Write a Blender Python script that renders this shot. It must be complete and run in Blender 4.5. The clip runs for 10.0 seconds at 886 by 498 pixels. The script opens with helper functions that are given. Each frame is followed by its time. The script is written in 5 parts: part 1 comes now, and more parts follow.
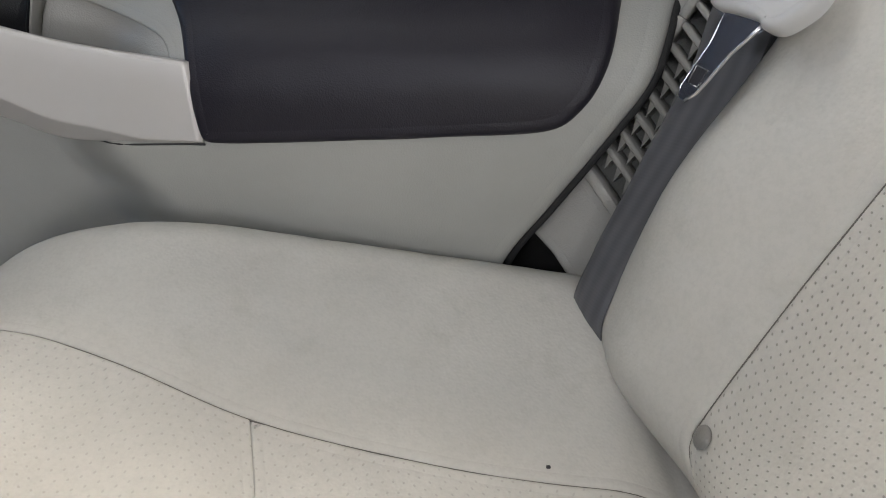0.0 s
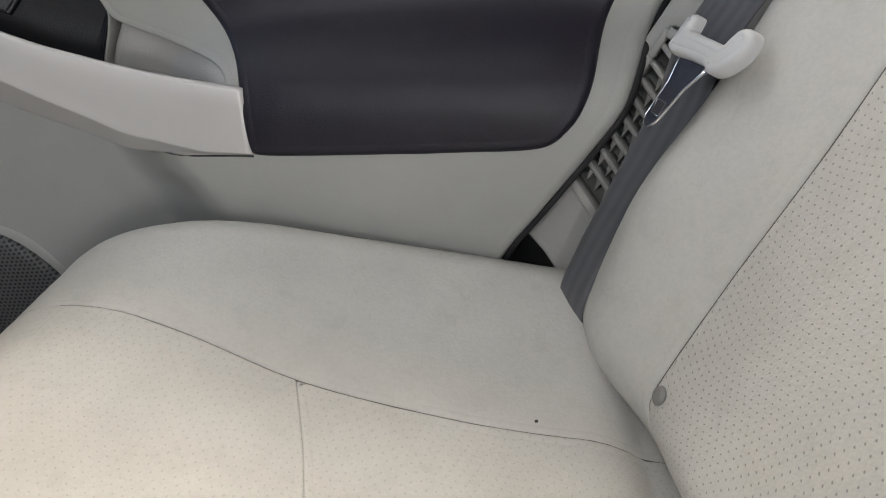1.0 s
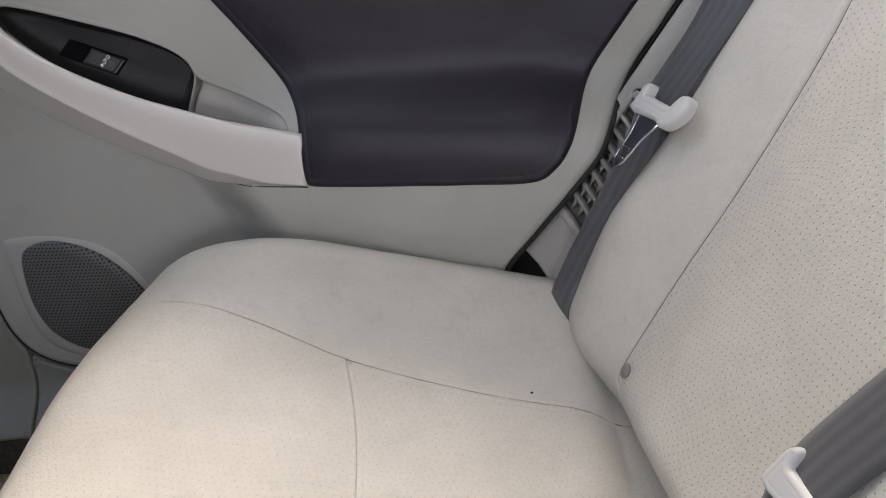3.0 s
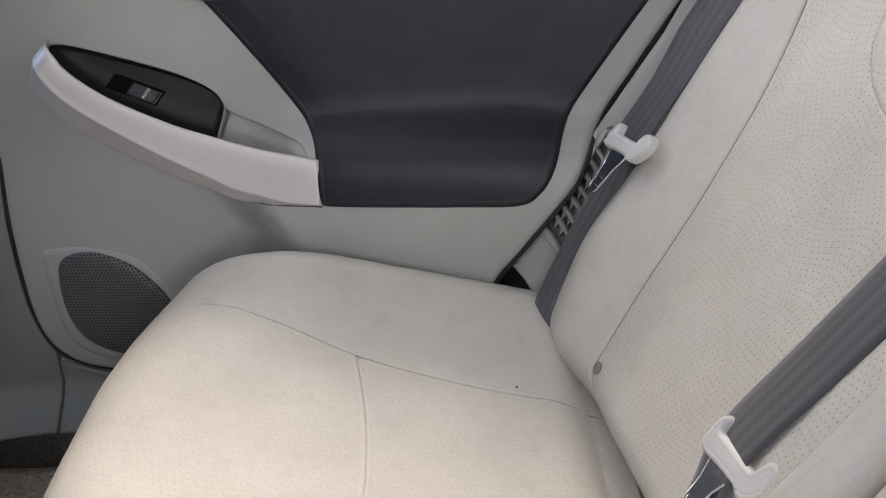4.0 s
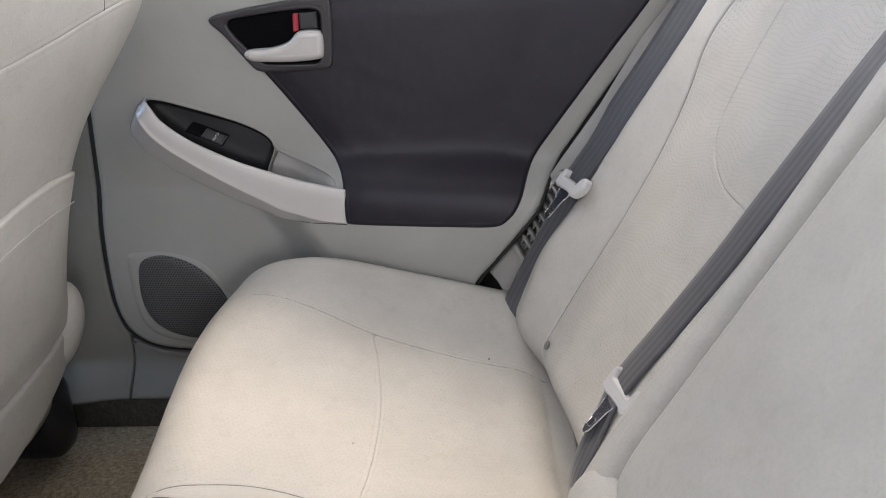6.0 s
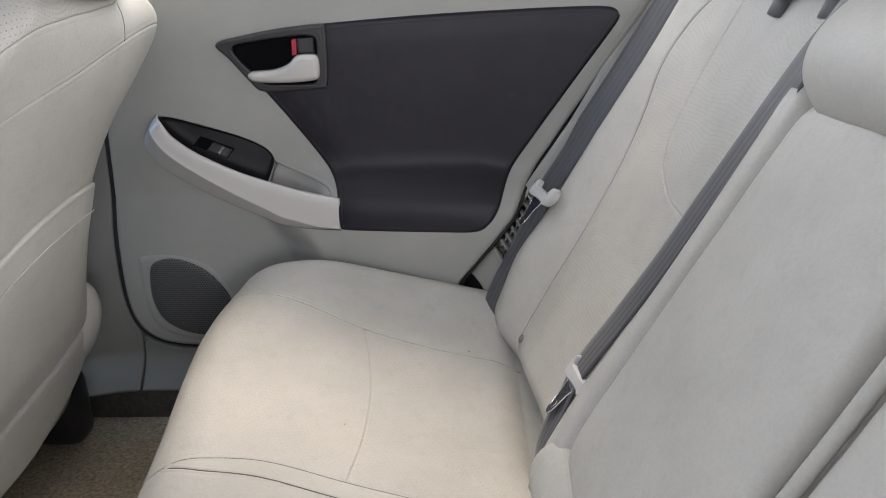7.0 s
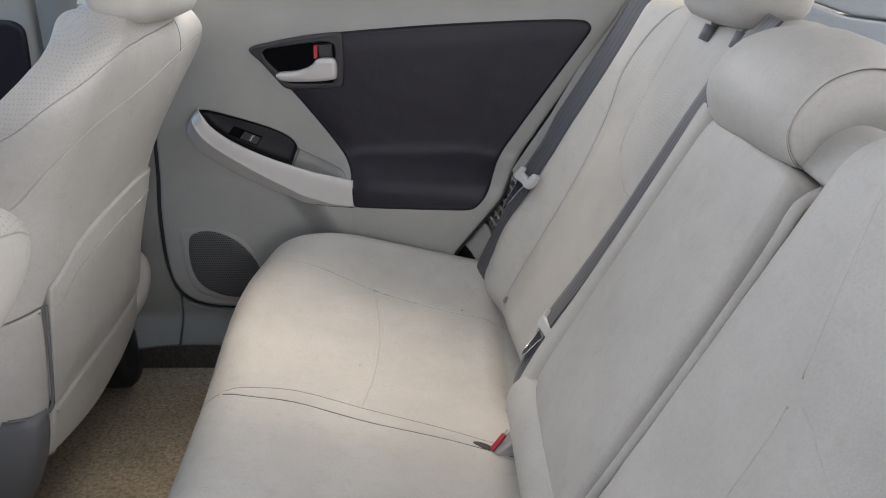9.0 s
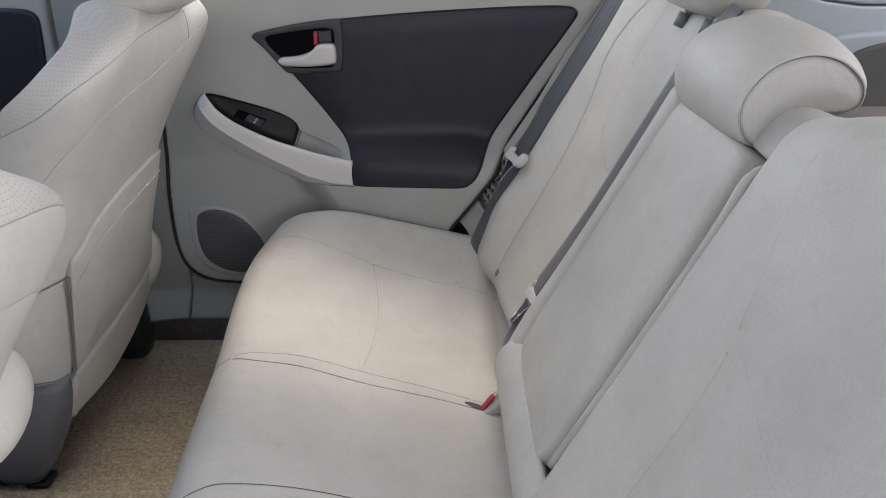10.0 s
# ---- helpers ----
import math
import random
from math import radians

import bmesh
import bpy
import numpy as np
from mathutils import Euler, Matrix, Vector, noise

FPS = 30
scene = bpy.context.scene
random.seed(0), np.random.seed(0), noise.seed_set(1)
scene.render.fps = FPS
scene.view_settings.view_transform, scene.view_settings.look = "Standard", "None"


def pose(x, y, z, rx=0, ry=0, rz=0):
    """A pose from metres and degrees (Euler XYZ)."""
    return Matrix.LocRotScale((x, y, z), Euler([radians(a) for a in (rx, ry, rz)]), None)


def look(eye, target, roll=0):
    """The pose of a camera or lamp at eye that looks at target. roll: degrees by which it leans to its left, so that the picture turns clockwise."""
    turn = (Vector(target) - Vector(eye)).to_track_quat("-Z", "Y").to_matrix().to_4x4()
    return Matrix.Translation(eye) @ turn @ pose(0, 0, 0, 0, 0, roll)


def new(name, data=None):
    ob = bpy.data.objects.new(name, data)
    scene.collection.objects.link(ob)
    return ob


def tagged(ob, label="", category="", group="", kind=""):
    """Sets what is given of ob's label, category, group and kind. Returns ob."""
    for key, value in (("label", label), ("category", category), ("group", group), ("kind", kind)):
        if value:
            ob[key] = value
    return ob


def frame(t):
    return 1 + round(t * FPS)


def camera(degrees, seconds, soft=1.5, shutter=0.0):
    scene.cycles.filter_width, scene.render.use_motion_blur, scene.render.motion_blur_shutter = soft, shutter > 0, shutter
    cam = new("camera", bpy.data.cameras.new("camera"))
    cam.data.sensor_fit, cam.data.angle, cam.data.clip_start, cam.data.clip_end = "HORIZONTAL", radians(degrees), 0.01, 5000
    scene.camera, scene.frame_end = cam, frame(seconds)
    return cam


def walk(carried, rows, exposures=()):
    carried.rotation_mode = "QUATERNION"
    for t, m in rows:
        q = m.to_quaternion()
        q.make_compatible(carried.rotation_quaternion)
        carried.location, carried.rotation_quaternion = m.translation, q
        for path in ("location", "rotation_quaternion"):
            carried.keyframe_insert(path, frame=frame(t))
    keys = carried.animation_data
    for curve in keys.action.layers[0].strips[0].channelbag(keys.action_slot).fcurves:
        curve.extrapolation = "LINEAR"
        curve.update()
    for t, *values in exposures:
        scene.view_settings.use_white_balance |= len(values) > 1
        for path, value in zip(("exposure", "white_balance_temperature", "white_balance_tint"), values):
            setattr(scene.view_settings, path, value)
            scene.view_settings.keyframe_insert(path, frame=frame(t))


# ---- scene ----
cam = camera(64.0, 10.0, 1.0)
EXPOSURE, SKY, SUN = 1.17, 0.045, 3.7
PATH = [
    (0.0, -0.0034, -0.0106, 0.5543, 62.958, 3.421, -0.187),
    (0.5, -0.0078, -0.0592, 0.5744, 62.905, 3.146, -0.254),
    (1.0, -0.0087, -0.1003, 0.5904, 63.568, 2.898, 0.045),
    (1.5, -0.0164, -0.1297, 0.5993, 64.208, 2.837, 0.001),
    (2.0, -0.0198, -0.1622, 0.608, 64.887, 2.848, 0.176),
    (2.5, -0.0194, -0.2033, 0.6262, 65.22, 2.886, 0.296),
    (4.0, -0.0331, -0.3444, 0.6648, 68.51, 1.352, -0.5),
    (4.5, -0.0403, -0.4196, 0.6888, 68.901, 0.766, -0.614),
    (5.0, -0.0474, -0.5013, 0.7142, 69.366, 0.405, -0.454),
    (5.5, -0.0457, -0.5578, 0.7383, 69.476, 0.184, -0.591),
    (7.0, -0.0125, -0.71, 0.7957, 69.988, 0.19, -0.729),
    (7.5, -0.0123, -0.7632, 0.8103, 70.018, 0.125, -0.765),
    (8.0, -0.0115, -0.8181, 0.8311, 69.731, -0.179, -0.825),
    (8.5, -0.0168, -0.8661, 0.8433, 68.696, -0.259, -0.649),
    (9.0, -0.0097, -0.9135, 0.8652, 68.166, -0.174, -0.553),
    (9.5, -0.0033, -0.9505, 0.8752, 67.572, -0.007, -0.548),
    (10.0, 0.0043, -0.9902, 0.8839, 66.673, 0.14, -0.487),
]
walk(cam, [(t, pose(*p)) for t, *p in PATH], [(t, EXPOSURE + e, k, g) for t, e, k, g in ((0.0, 0.0, 6480, 13), (1.0, 0.0, 6450, 13), (2.5, -0.02, 6420, 17), (5.0, -0.06, 6420, 18), (7.0, -0.24, 6350, 15), (7.5, -0.38, 6320, 14), (9.0, -0.41, 6300, 16), (10.0, -0.40, 6250, 16))])

# ---- light ----
world = bpy.data.worlds.new("sky")
scene.world = world
world.use_nodes = True
wn = world.node_tree
sky = wn.nodes.new("ShaderNodeTexSky")
sky.sky_type = "NISHITA"
sky.sun_disc = False
sky.sun_elevation = radians(69)
sky.sun_rotation = radians(16)
sky.air_density = 1.0
sky.dust_density = 3.0
wn.links.new(sky.outputs[0], wn.nodes["Background"].inputs[0])
wn.nodes["Background"].inputs[1].default_value = SKY
sun = new("sun", bpy.data.lights.new("sun", "SUN"))
sun.data.energy = SUN
sun.data.angle = radians(34)
sun.data.color = (1.0, 0.87, 0.66)
sun.matrix_world = look((0.5, 1.75, 4.8), (0, 0, 0))


def window_light(name, at, to, wide, high, watts, colour):
    """The sky's light through one of the car's windows."""
    l = new(name, bpy.data.lights.new(name, "AREA"))
    l.data.shape, l.data.size, l.data.size_y = "RECTANGLE", wide, high
    l.data.energy, l.data.color = watts, colour
    l.matrix_world = look(at, to)
    return l


window_light("windscreen_light", (-1.45, -0.19, 1.08), (-0.3, -0.1, 0.3), 1.2, 0.5, 1.1, (0.68, 0.84, 1.0))
window_light("front_right_window_light", (-1.10, 0.585, 1.08), (-0.2, 0.15, 0.5), 0.7, 0.4, 2.6, (0.32, 0.61, 1.0))
window_light("right_window_light", (-0.24, 0.585, 1.08), (-0.20, 0.1, 0.3), 0.70, 0.4, 3.0, (0.96, 0.98, 0.97))
window_light("open_door_light", (-0.40, -1.22, 1.22), (-0.25, 0.2, 0.3), 0.7, 0.25, 3.6, (0.94, 0.97, 1.0))
window_light("open_door_ground_light", (0.28, -1.32, 0.52), (-0.30, 0.2, 0.42), 0.6, 0.6, 7.0, (0.98, 0.97, 0.95))
window_light("rear_window_light", (1.3, -0.19, 1.12), (0.2, 0.1, 0.6), 1.1, 0.5, 6.0, (0.98, 0.97, 0.95))


# ---- materials ----
def material(name, rough=0.5, metal=0.0):
    m = bpy.data.materials.new(name)
    m.use_nodes = True
    b = m.node_tree.nodes["Principled BSDF"]
    b.inputs["Roughness"].default_value = rough
    b.inputs["Metallic"].default_value = metal
    return m, m.node_tree, b


def node(t, kind, **sets):
    n = t.nodes.new(kind)
    for k, v in sets.items():
        if k in n.inputs:
            n.inputs[k].default_value = v
    return n


def maths(t, op, a, b=None, c=None):
    n = t.nodes.new("ShaderNodeMath")
    n.operation = op
    for i, v in enumerate((a, b, c)):
        if v is None:
            continue
        if isinstance(v, (int, float)):
            n.inputs[i].default_value = v
        else:
            t.links.new(v, n.inputs[i])
    return n.outputs[0]


def mixed(t, fac, a, b):
    n = t.nodes.new("ShaderNodeMix")
    n.data_type = "RGBA"
    for i, v in ((0, fac), (6, a), (7, b)):
        if isinstance(v, (int, float)):
            n.inputs[i].default_value = v
        elif isinstance(v, tuple):
            n.inputs[i].default_value = (*v, 1)
        else:
            t.links.new(v, n.inputs[i])
    return n.outputs[2]


def noise_tex(t, vec, scale, detail=3.0, rough=0.6):
    n = node(t, "ShaderNodeTexNoise", Scale=scale, Detail=detail, Roughness=rough)
    t.links.new(vec, n.inputs["Vector"])
    return n.outputs["Fac"]


def ramp(t, fac, lo, hi):
    n = t.nodes.new("ShaderNodeMapRange")
    n.inputs["From Min"].default_value = lo
    n.inputs["From Max"].default_value = hi
    t.links.new(fac, n.inputs["Value"])
    return n.outputs["Result"]


def bump(t, b, height, dist, strength=1.0):
    n = node(t, "ShaderNodeBump", Strength=strength, Distance=dist)
    t.links.new(height, n.inputs["Height"])
    t.links.new(n.outputs[0], b.inputs["Normal"])


def surface(name, low, high, rough, grain_scale=900.0, grain=0.0004, metal=0.0, wear=0.06, patch=7.0, stain=None, spec=0.5):
    """A plain moulded or grained surface: two scales of colour change, a grain in the relief and in the gloss."""
    m, t, b = material(name, rough, metal)
    b.inputs["Specular IOR Level"].default_value = spec
    co = t.nodes.new("ShaderNodeTexCoord").outputs["Object"]
    big = noise_tex(t, co, patch, 4.0)
    fine = noise_tex(t, co, 160.0, 2.0)
    f = maths(t, "ADD", maths(t, "MULTIPLY", ramp(t, big, 0.3, 0.7), 0.75), maths(t, "MULTIPLY", fine, 0.25))
    col = mixed(t, f, low, high)
    if stain:
        spots = noise_tex(t, co, 23.0, 6.0, 0.7)
        col = mixed(t, maths(t, "MULTIPLY", ramp(t, spots, 0.62, 0.8), 0.5), col, stain)
    t.links.new(col, b.inputs["Base Color"])
    v = node(t, "ShaderNodeTexVoronoi", Scale=grain_scale)
    v.feature = "SMOOTH_F1"
    t.links.new(co, v.inputs["Vector"])
    r = maths(t, "ADD", maths(t, "MULTIPLY", big, wear * 2), rough - wear)
    t.links.new(r, b.inputs["Roughness"])
    bump(t, b, v.outputs["Distance"], grain, 0.6)
    return m


def leather(name, low, high, holes=0.0, pitch=0.0054):
    """Pale vinyl with a pebbled grain; with holes: rows of pinholes that run in waves, as in a perforated seat cover."""
    m, t, b = material(name, 0.5)
    b.inputs["Specular IOR Level"].default_value = 0.35
    co = t.nodes.new("ShaderNodeTexCoord").outputs["Object"]
    uv = t.nodes.new("ShaderNodeUVMap").outputs[0]
    big = noise_tex(t, co, 6.0, 4.0)
    mid = noise_tex(t, co, 45.0, 5.0, 0.65)
    col = mixed(t, ramp(t, big, 0.3, 0.7), low, high)
    dirt = tuple(c * k for c, k in zip(low, (0.8, 0.77, 0.72)))
    col = mixed(t, maths(t, "MULTIPLY", ramp(t, mid, 0.55, 0.8), 0.34), col, dirt)
    mottle = noise_tex(t, co, 260.0, 4.0, 0.75)
    col = mixed(t, maths(t, "MULTIPLY", ramp(t, mottle, 0.42, 0.68), 0.16), col, tuple(c * 0.62 for c in low))
    v = node(t, "ShaderNodeTexVoronoi", Scale=480.0, Randomness=1.0)
    v.feature = "SMOOTH_F1"
    t.links.new(co, v.inputs["Vector"])
    wr = noise_tex(t, co, 90.0, 4.0, 0.6)
    h = maths(t, "ADD", maths(t, "MULTIPLY", v.outputs["Distance"], 0.9), maths(t, "MULTIPLY", wr, 0.10))
    if holes:
        s = t.nodes.new("ShaderNodeSeparateXYZ")
        t.links.new(uv, s.inputs[0])
        u, w = s.outputs[0], s.outputs[1]
        wave = maths(t, "MULTIPLY", maths(t, "SINE", maths(t, "MULTIPLY_ADD", u, 52.0, maths(t, "MULTIPLY", w, 14.0))), maths(t, "COSINE", maths(t, "MULTIPLY", w, 11.0)))
        wave2 = maths(t, "MULTIPLY", maths(t, "SINE", maths(t, "MULTIPLY", w, 47.0)), maths(t, "COSINE", maths(t, "MULTIPLY", u, 33.0)))
        w2 = maths(t, "MULTIPLY_ADD", wave, 0.011, w)
        u2 = maths(t, "MULTIPLY_ADD", wave2, 0.003, u)
        row = maths(t, "DIVIDE", w2, pitch)
        shift = maths(t, "MULTIPLY", maths(t, "MODULO", maths(t, "FLOOR", maths(t, "ADD", row, 400.0)), 2.0), 0.5)
        a = maths(t, "SUBTRACT", maths(t, "FRACT", maths(t, "ADD", maths(t, "DIVIDE", u2, pitch), maths(t, "ADD", shift, 400.0))), 0.5)
        c = maths(t, "SUBTRACT", maths(t, "FRACT", maths(t, "ADD", row, 400.0)), 0.5)
        d = maths(t, "SQRT", maths(t, "ADD", maths(t, "MULTIPLY", a, a), maths(t, "MULTIPLY", c, c)))
        hole = maths(t, "SUBTRACT", 1.0, ramp(t, d, 0.085, 0.145))
        col = mixed(t, maths(t, "MULTIPLY", hole, holes), col, (0.16, 0.15, 0.14))
        h = maths(t, "SUBTRACT", h, maths(t, "MULTIPLY", hole, 2.0 * holes))
    t.links.new(col, b.inputs["Base Color"])
    t.links.new(maths(t, "ADD", maths(t, "MULTIPLY", mid, 0.16), 0.50), b.inputs["Roughness"])
    bump(t, b, h, 0.00034 if holes > 0.5 else 0.00024, 0.8)
    return m


def mesh_cloth(name):
    """Black speaker mesh: a tight lattice of round holes."""
    m, t, b = material(name, 0.55)
    uv = t.nodes.new("ShaderNodeUVMap").outputs[0]
    s = t.nodes.new("ShaderNodeSeparateXYZ")
    t.links.new(uv, s.inputs[0])
    p = 0.0048
    row = maths(t, "DIVIDE", s.outputs[1], p * 0.866)
    shift = maths(t, "MULTIPLY", maths(t, "MODULO", maths(t, "FLOOR", maths(t, "ADD", row, 900.0)), 2.0), 0.5)
    a = maths(t, "SUBTRACT", maths(t, "FRACT", maths(t, "ADD", maths(t, "DIVIDE", s.outputs[0], p), maths(t, "ADD", shift, 900.0))), 0.5)
    c = maths(t, "SUBTRACT", maths(t, "FRACT", maths(t, "ADD", row, 900.0)), 0.5)
    d = maths(t, "SQRT", maths(t, "ADD", maths(t, "MULTIPLY", a, a), maths(t, "MULTIPLY", c, c)))
    hole = maths(t, "SUBTRACT", 1.0, ramp(t, d, 0.26, 0.36))
    t.links.new(mixed(t, hole, (0.095, 0.095, 0.095), (0.018, 0.018, 0.020)), b.inputs["Base Color"])
    bump(t, b, maths(t, "SUBTRACT", 1.0, hole), 0.001, 0.8)
    return m


def webbing(name):
    """Grey belt webbing: ribs along the belt and a fine weave across it."""
    m, t, b = material(name, 0.55)
    b.inputs["Sheen Weight"].default_value = 0.2
    uv = t.nodes.new("ShaderNodeUVMap").outputs[0]
    s = t.nodes.new("ShaderNodeSeparateXYZ")
    t.links.new(uv, s.inputs[0])
    ribs = maths(t, "SINE", maths(t, "MULTIPLY", s.outputs[0], 2 * math.pi / 0.0098))
    weave = maths(t, "SINE", maths(t, "MULTIPLY", s.outputs[1], 2 * math.pi / 0.0022))
    n = noise_tex(t, uv, 60.0, 3.0)
    f = maths(t, "ADD", maths(t, "MULTIPLY_ADD", ribs, 0.22, 0.35), maths(t, "MULTIPLY", n, 0.4))
    t.links.new(mixed(t, f, (0.036, 0.036, 0.041), (0.082, 0.082, 0.091)), b.inputs["Base Color"])
    bump(t, b, maths(t, "ADD", ribs, maths(t, "MULTIPLY", weave, 0.12)), 0.0003, 0.4)
    return m


def carpet_stuff(name, low, high):
    m, t, b = material(name, 0.95)
    b.inputs["Specular IOR Level"].default_value = 0.1
    co = t.nodes.new("ShaderNodeTexCoord").outputs["Object"]
    n1, n2 = noise_tex(t, co, 9.0, 4.0), noise_tex(t, co, 140.0, 4.0, 0.75)
    n3 = noise_tex(t, co, 55.0, 4.0, 0.7)
    f = maths(t, "ADD", maths(t, "MULTIPLY", ramp(t, n2, 0.36, 0.64), 0.6), maths(t, "MULTIPLY", n3, 0.4))
    col = mixed(t, f, low, high)
    col = mixed(t, maths(t, "MULTIPLY", ramp(t, n1, 0.45, 0.75), 0.35), col, tuple(c * 0.6 for c in low))
    t.links.new(col, b.inputs["Base Color"])
    bump(t, b, maths(t, "ADD", n2, n3), 0.006, 1.0)
    return m


LEATHER = leather("pale_vinyl", (0.415, 0.402, 0.369), (0.50, 0.486, 0.448))
PERF = leather("perforated_vinyl", (0.415, 0.402, 0.369), (0.50, 0.486, 0.448), 0.6)
PERFSOFT = leather("finely_perforated_vinyl", (0.415, 0.402, 0.369), (0.50, 0.486, 0.448), 0.24, 0.0058)
PERFFAINT = leather("faintly_perforated_vinyl", (0.415, 0.402, 0.369), (0.50, 0.486, 0.448), 0.13, 0.0046)
TRIM = surface("pale_trim_plastic", (0.315, 0.308, 0.288), (0.36, 0.353, 0.331), 0.5)
DOORPL = surface("door_plastic", (0.282, 0.282, 0.264), (0.326, 0.326, 0.306), 0.5, 900.0, 0.00025)
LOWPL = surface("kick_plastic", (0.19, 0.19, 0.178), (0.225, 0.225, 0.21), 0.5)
DARK = surface("dark_vinyl", (0.0062, 0.0050, 0.0105), (0.0090, 0.0073, 0.0148), 0.50, 1000.0, 0.0003, stain=(0.030, 0.027, 0.034), spec=0.42)
BEZEL = surface("dark_bezel_plastic", (0.018, 0.017, 0.020), (0.025, 0.023, 0.027), 0.4)
BLACK = surface("black_plastic", (0.010, 0.010, 0.012), (0.016, 0.016, 0.018), 0.35, 600.0, 0.0002)
RUBBER = surface("black_rubber", (0.012, 0.012, 0.013), (0.022, 0.022, 0.023), 0.7)
SILVER = surface("silver_paint", (0.45, 0.435, 0.42), (0.50, 0.485, 0.47), 0.44, 1500.0, 0.00005, metal=0.3)
TAUPE = surface("taupe_trim", (0.33, 0.31, 0.285), (0.37, 0.35, 0.32), 0.45)
BELT = webbing("belt_webbing")
TONGUE = surface("pale_grey_plastic", (0.46, 0.46, 0.46), (0.52, 0.52, 0.515), 0.4, 900.0, 0.0001)
STEEL = surface("bright_steel", (0.62, 0.62, 0.64), (0.7, 0.7, 0.72), 0.22, 400.0, 0.0001, metal=1.0)
RED = surface("red_plastic", (0.30, 0.014, 0.03), (0.38, 0.02, 0.04), 0.45)
WHITE = surface("white_mark", (0.7, 0.7, 0.7), (0.75, 0.75, 0.75), 0.5)
CARPET = carpet_stuff("tan_carpet", (0.20, 0.158, 0.104), (0.78, 0.67, 0.50))
DCARPET = carpet_stuff("grey_carpet", (0.07, 0.066, 0.058), (0.15, 0.14, 0.125))
GRILLE = mesh_cloth("speaker_mesh")
BASEGREY = surface("seat_base_plastic", (0.13, 0.132, 0.14), (0.155, 0.157, 0.165), 0.5)
STUD = surface("taupe_stud", (0.15, 0.145, 0.135), (0.18, 0.175, 0.165), 0.5)
# dark thread colour that also carries the shade of the seam grooves
THREADSHADE = surface("seam_thread_shade", (0.10, 0.092, 0.08), (0.15, 0.14, 0.125), 0.85)
SATIN = surface("satin_black_plastic", (0.030, 0.030, 0.033), (0.042, 0.042, 0.045), 0.5, 1500.0, 0.0001, spec=0.3)
CUP = surface("matt_black_plastic", (0.006, 0.006, 0.007), (0.010, 0.010, 0.011), 0.5, 1100.0, 0.0004, spec=0.3)
# matt near-black that puts the shade of a deep recess into the colour
PITCH = surface("recess_shade_black", (0.002, 0.002, 0.003), (0.003, 0.003, 0.004), 0.7, spec=0.05)
# steel darkened in its colour to show a dark reflection
BLADE = surface("steel_dark_reflection", (0.24, 0.24, 0.28), (0.34, 0.34, 0.38), 0.25, 300.0, 0.0002, metal=1.0)
CARGO = surface("cargo_trim", (0.27, 0.30, 0.32), (0.31, 0.34, 0.36), 0.55)
CARGODARK = surface("cargo_dark", (0.06, 0.057, 0.055), (0.08, 0.075, 0.07), 0.7)
HEADLINER = surface("headliner_cloth", (0.46, 0.452, 0.43), (0.50, 0.492, 0.468), 0.9)
PAINT = surface("body_paint", (0.45, 0.46, 0.47), (0.5, 0.5, 0.51), 0.3, 1500.0, 0.00005)
ASPHALT = surface("asphalt", (0.16, 0.16, 0.155), (0.22, 0.215, 0.21), 0.9, 120.0, 0.004)
gm, gt, gb = material("window_glass", 0.02)
gb.inputs["Transmission Weight"].default_value = 1.0
gb.inputs["IOR"].default_value = 1.05
GLASS = gm


# ---- building helpers ----
def thing(name, label, category, at=(0, 0, 0), group="", kind=""):
    ob = new(name)
    ob.location = at
    ob.empty_display_size = 0.05
    return tagged(ob, label, category, group, kind)


def hang(ob, parent):
    ob.parent = parent
    m = Matrix.Identity(4)
    p = parent
    while p is not None:
        m = Matrix.Translation(p.location) @ m
        p = p.parent
    if parent.type == "EMPTY":
        ob.matrix_parent_inverse = m.inverted()
    return ob


def part(name, bm, mat, parent=None, label="", smooth=True):
    me = bpy.data.meshes.new(name)
    if isinstance(bm, bmesh.types.BMesh):
        bmesh.ops.recalc_face_normals(bm, faces=bm.faces)
        bm.to_mesh(me)
        bm.free()
    else:
        verts, faces, uvs = bm
        me.from_pydata(verts, [], faces)
        if uvs is not None:
            lay = me.uv_layers.new(name="UVMap")
            idx = np.empty(len(me.loops), dtype=np.int32)
            me.loops.foreach_get("vertex_index", idx)
            lay.data.foreach_set("uv", np.asarray(uvs, dtype=np.float32)[idx].ravel())
    me.materials.append(mat)
    me.polygons.foreach_set("use_smooth", [smooth] * len(me.polygons))
    me.update()
    ob = new(name, me)
    if label:
        ob["label"] = label
    if parent is not None:
        hang(ob, parent)
    return ob


def sstep(lo, hi, v):
    k = np.clip((np.asarray(v, float) - lo) / (hi - lo), 0, 1)
    return k * k * (3 - 2 * k)


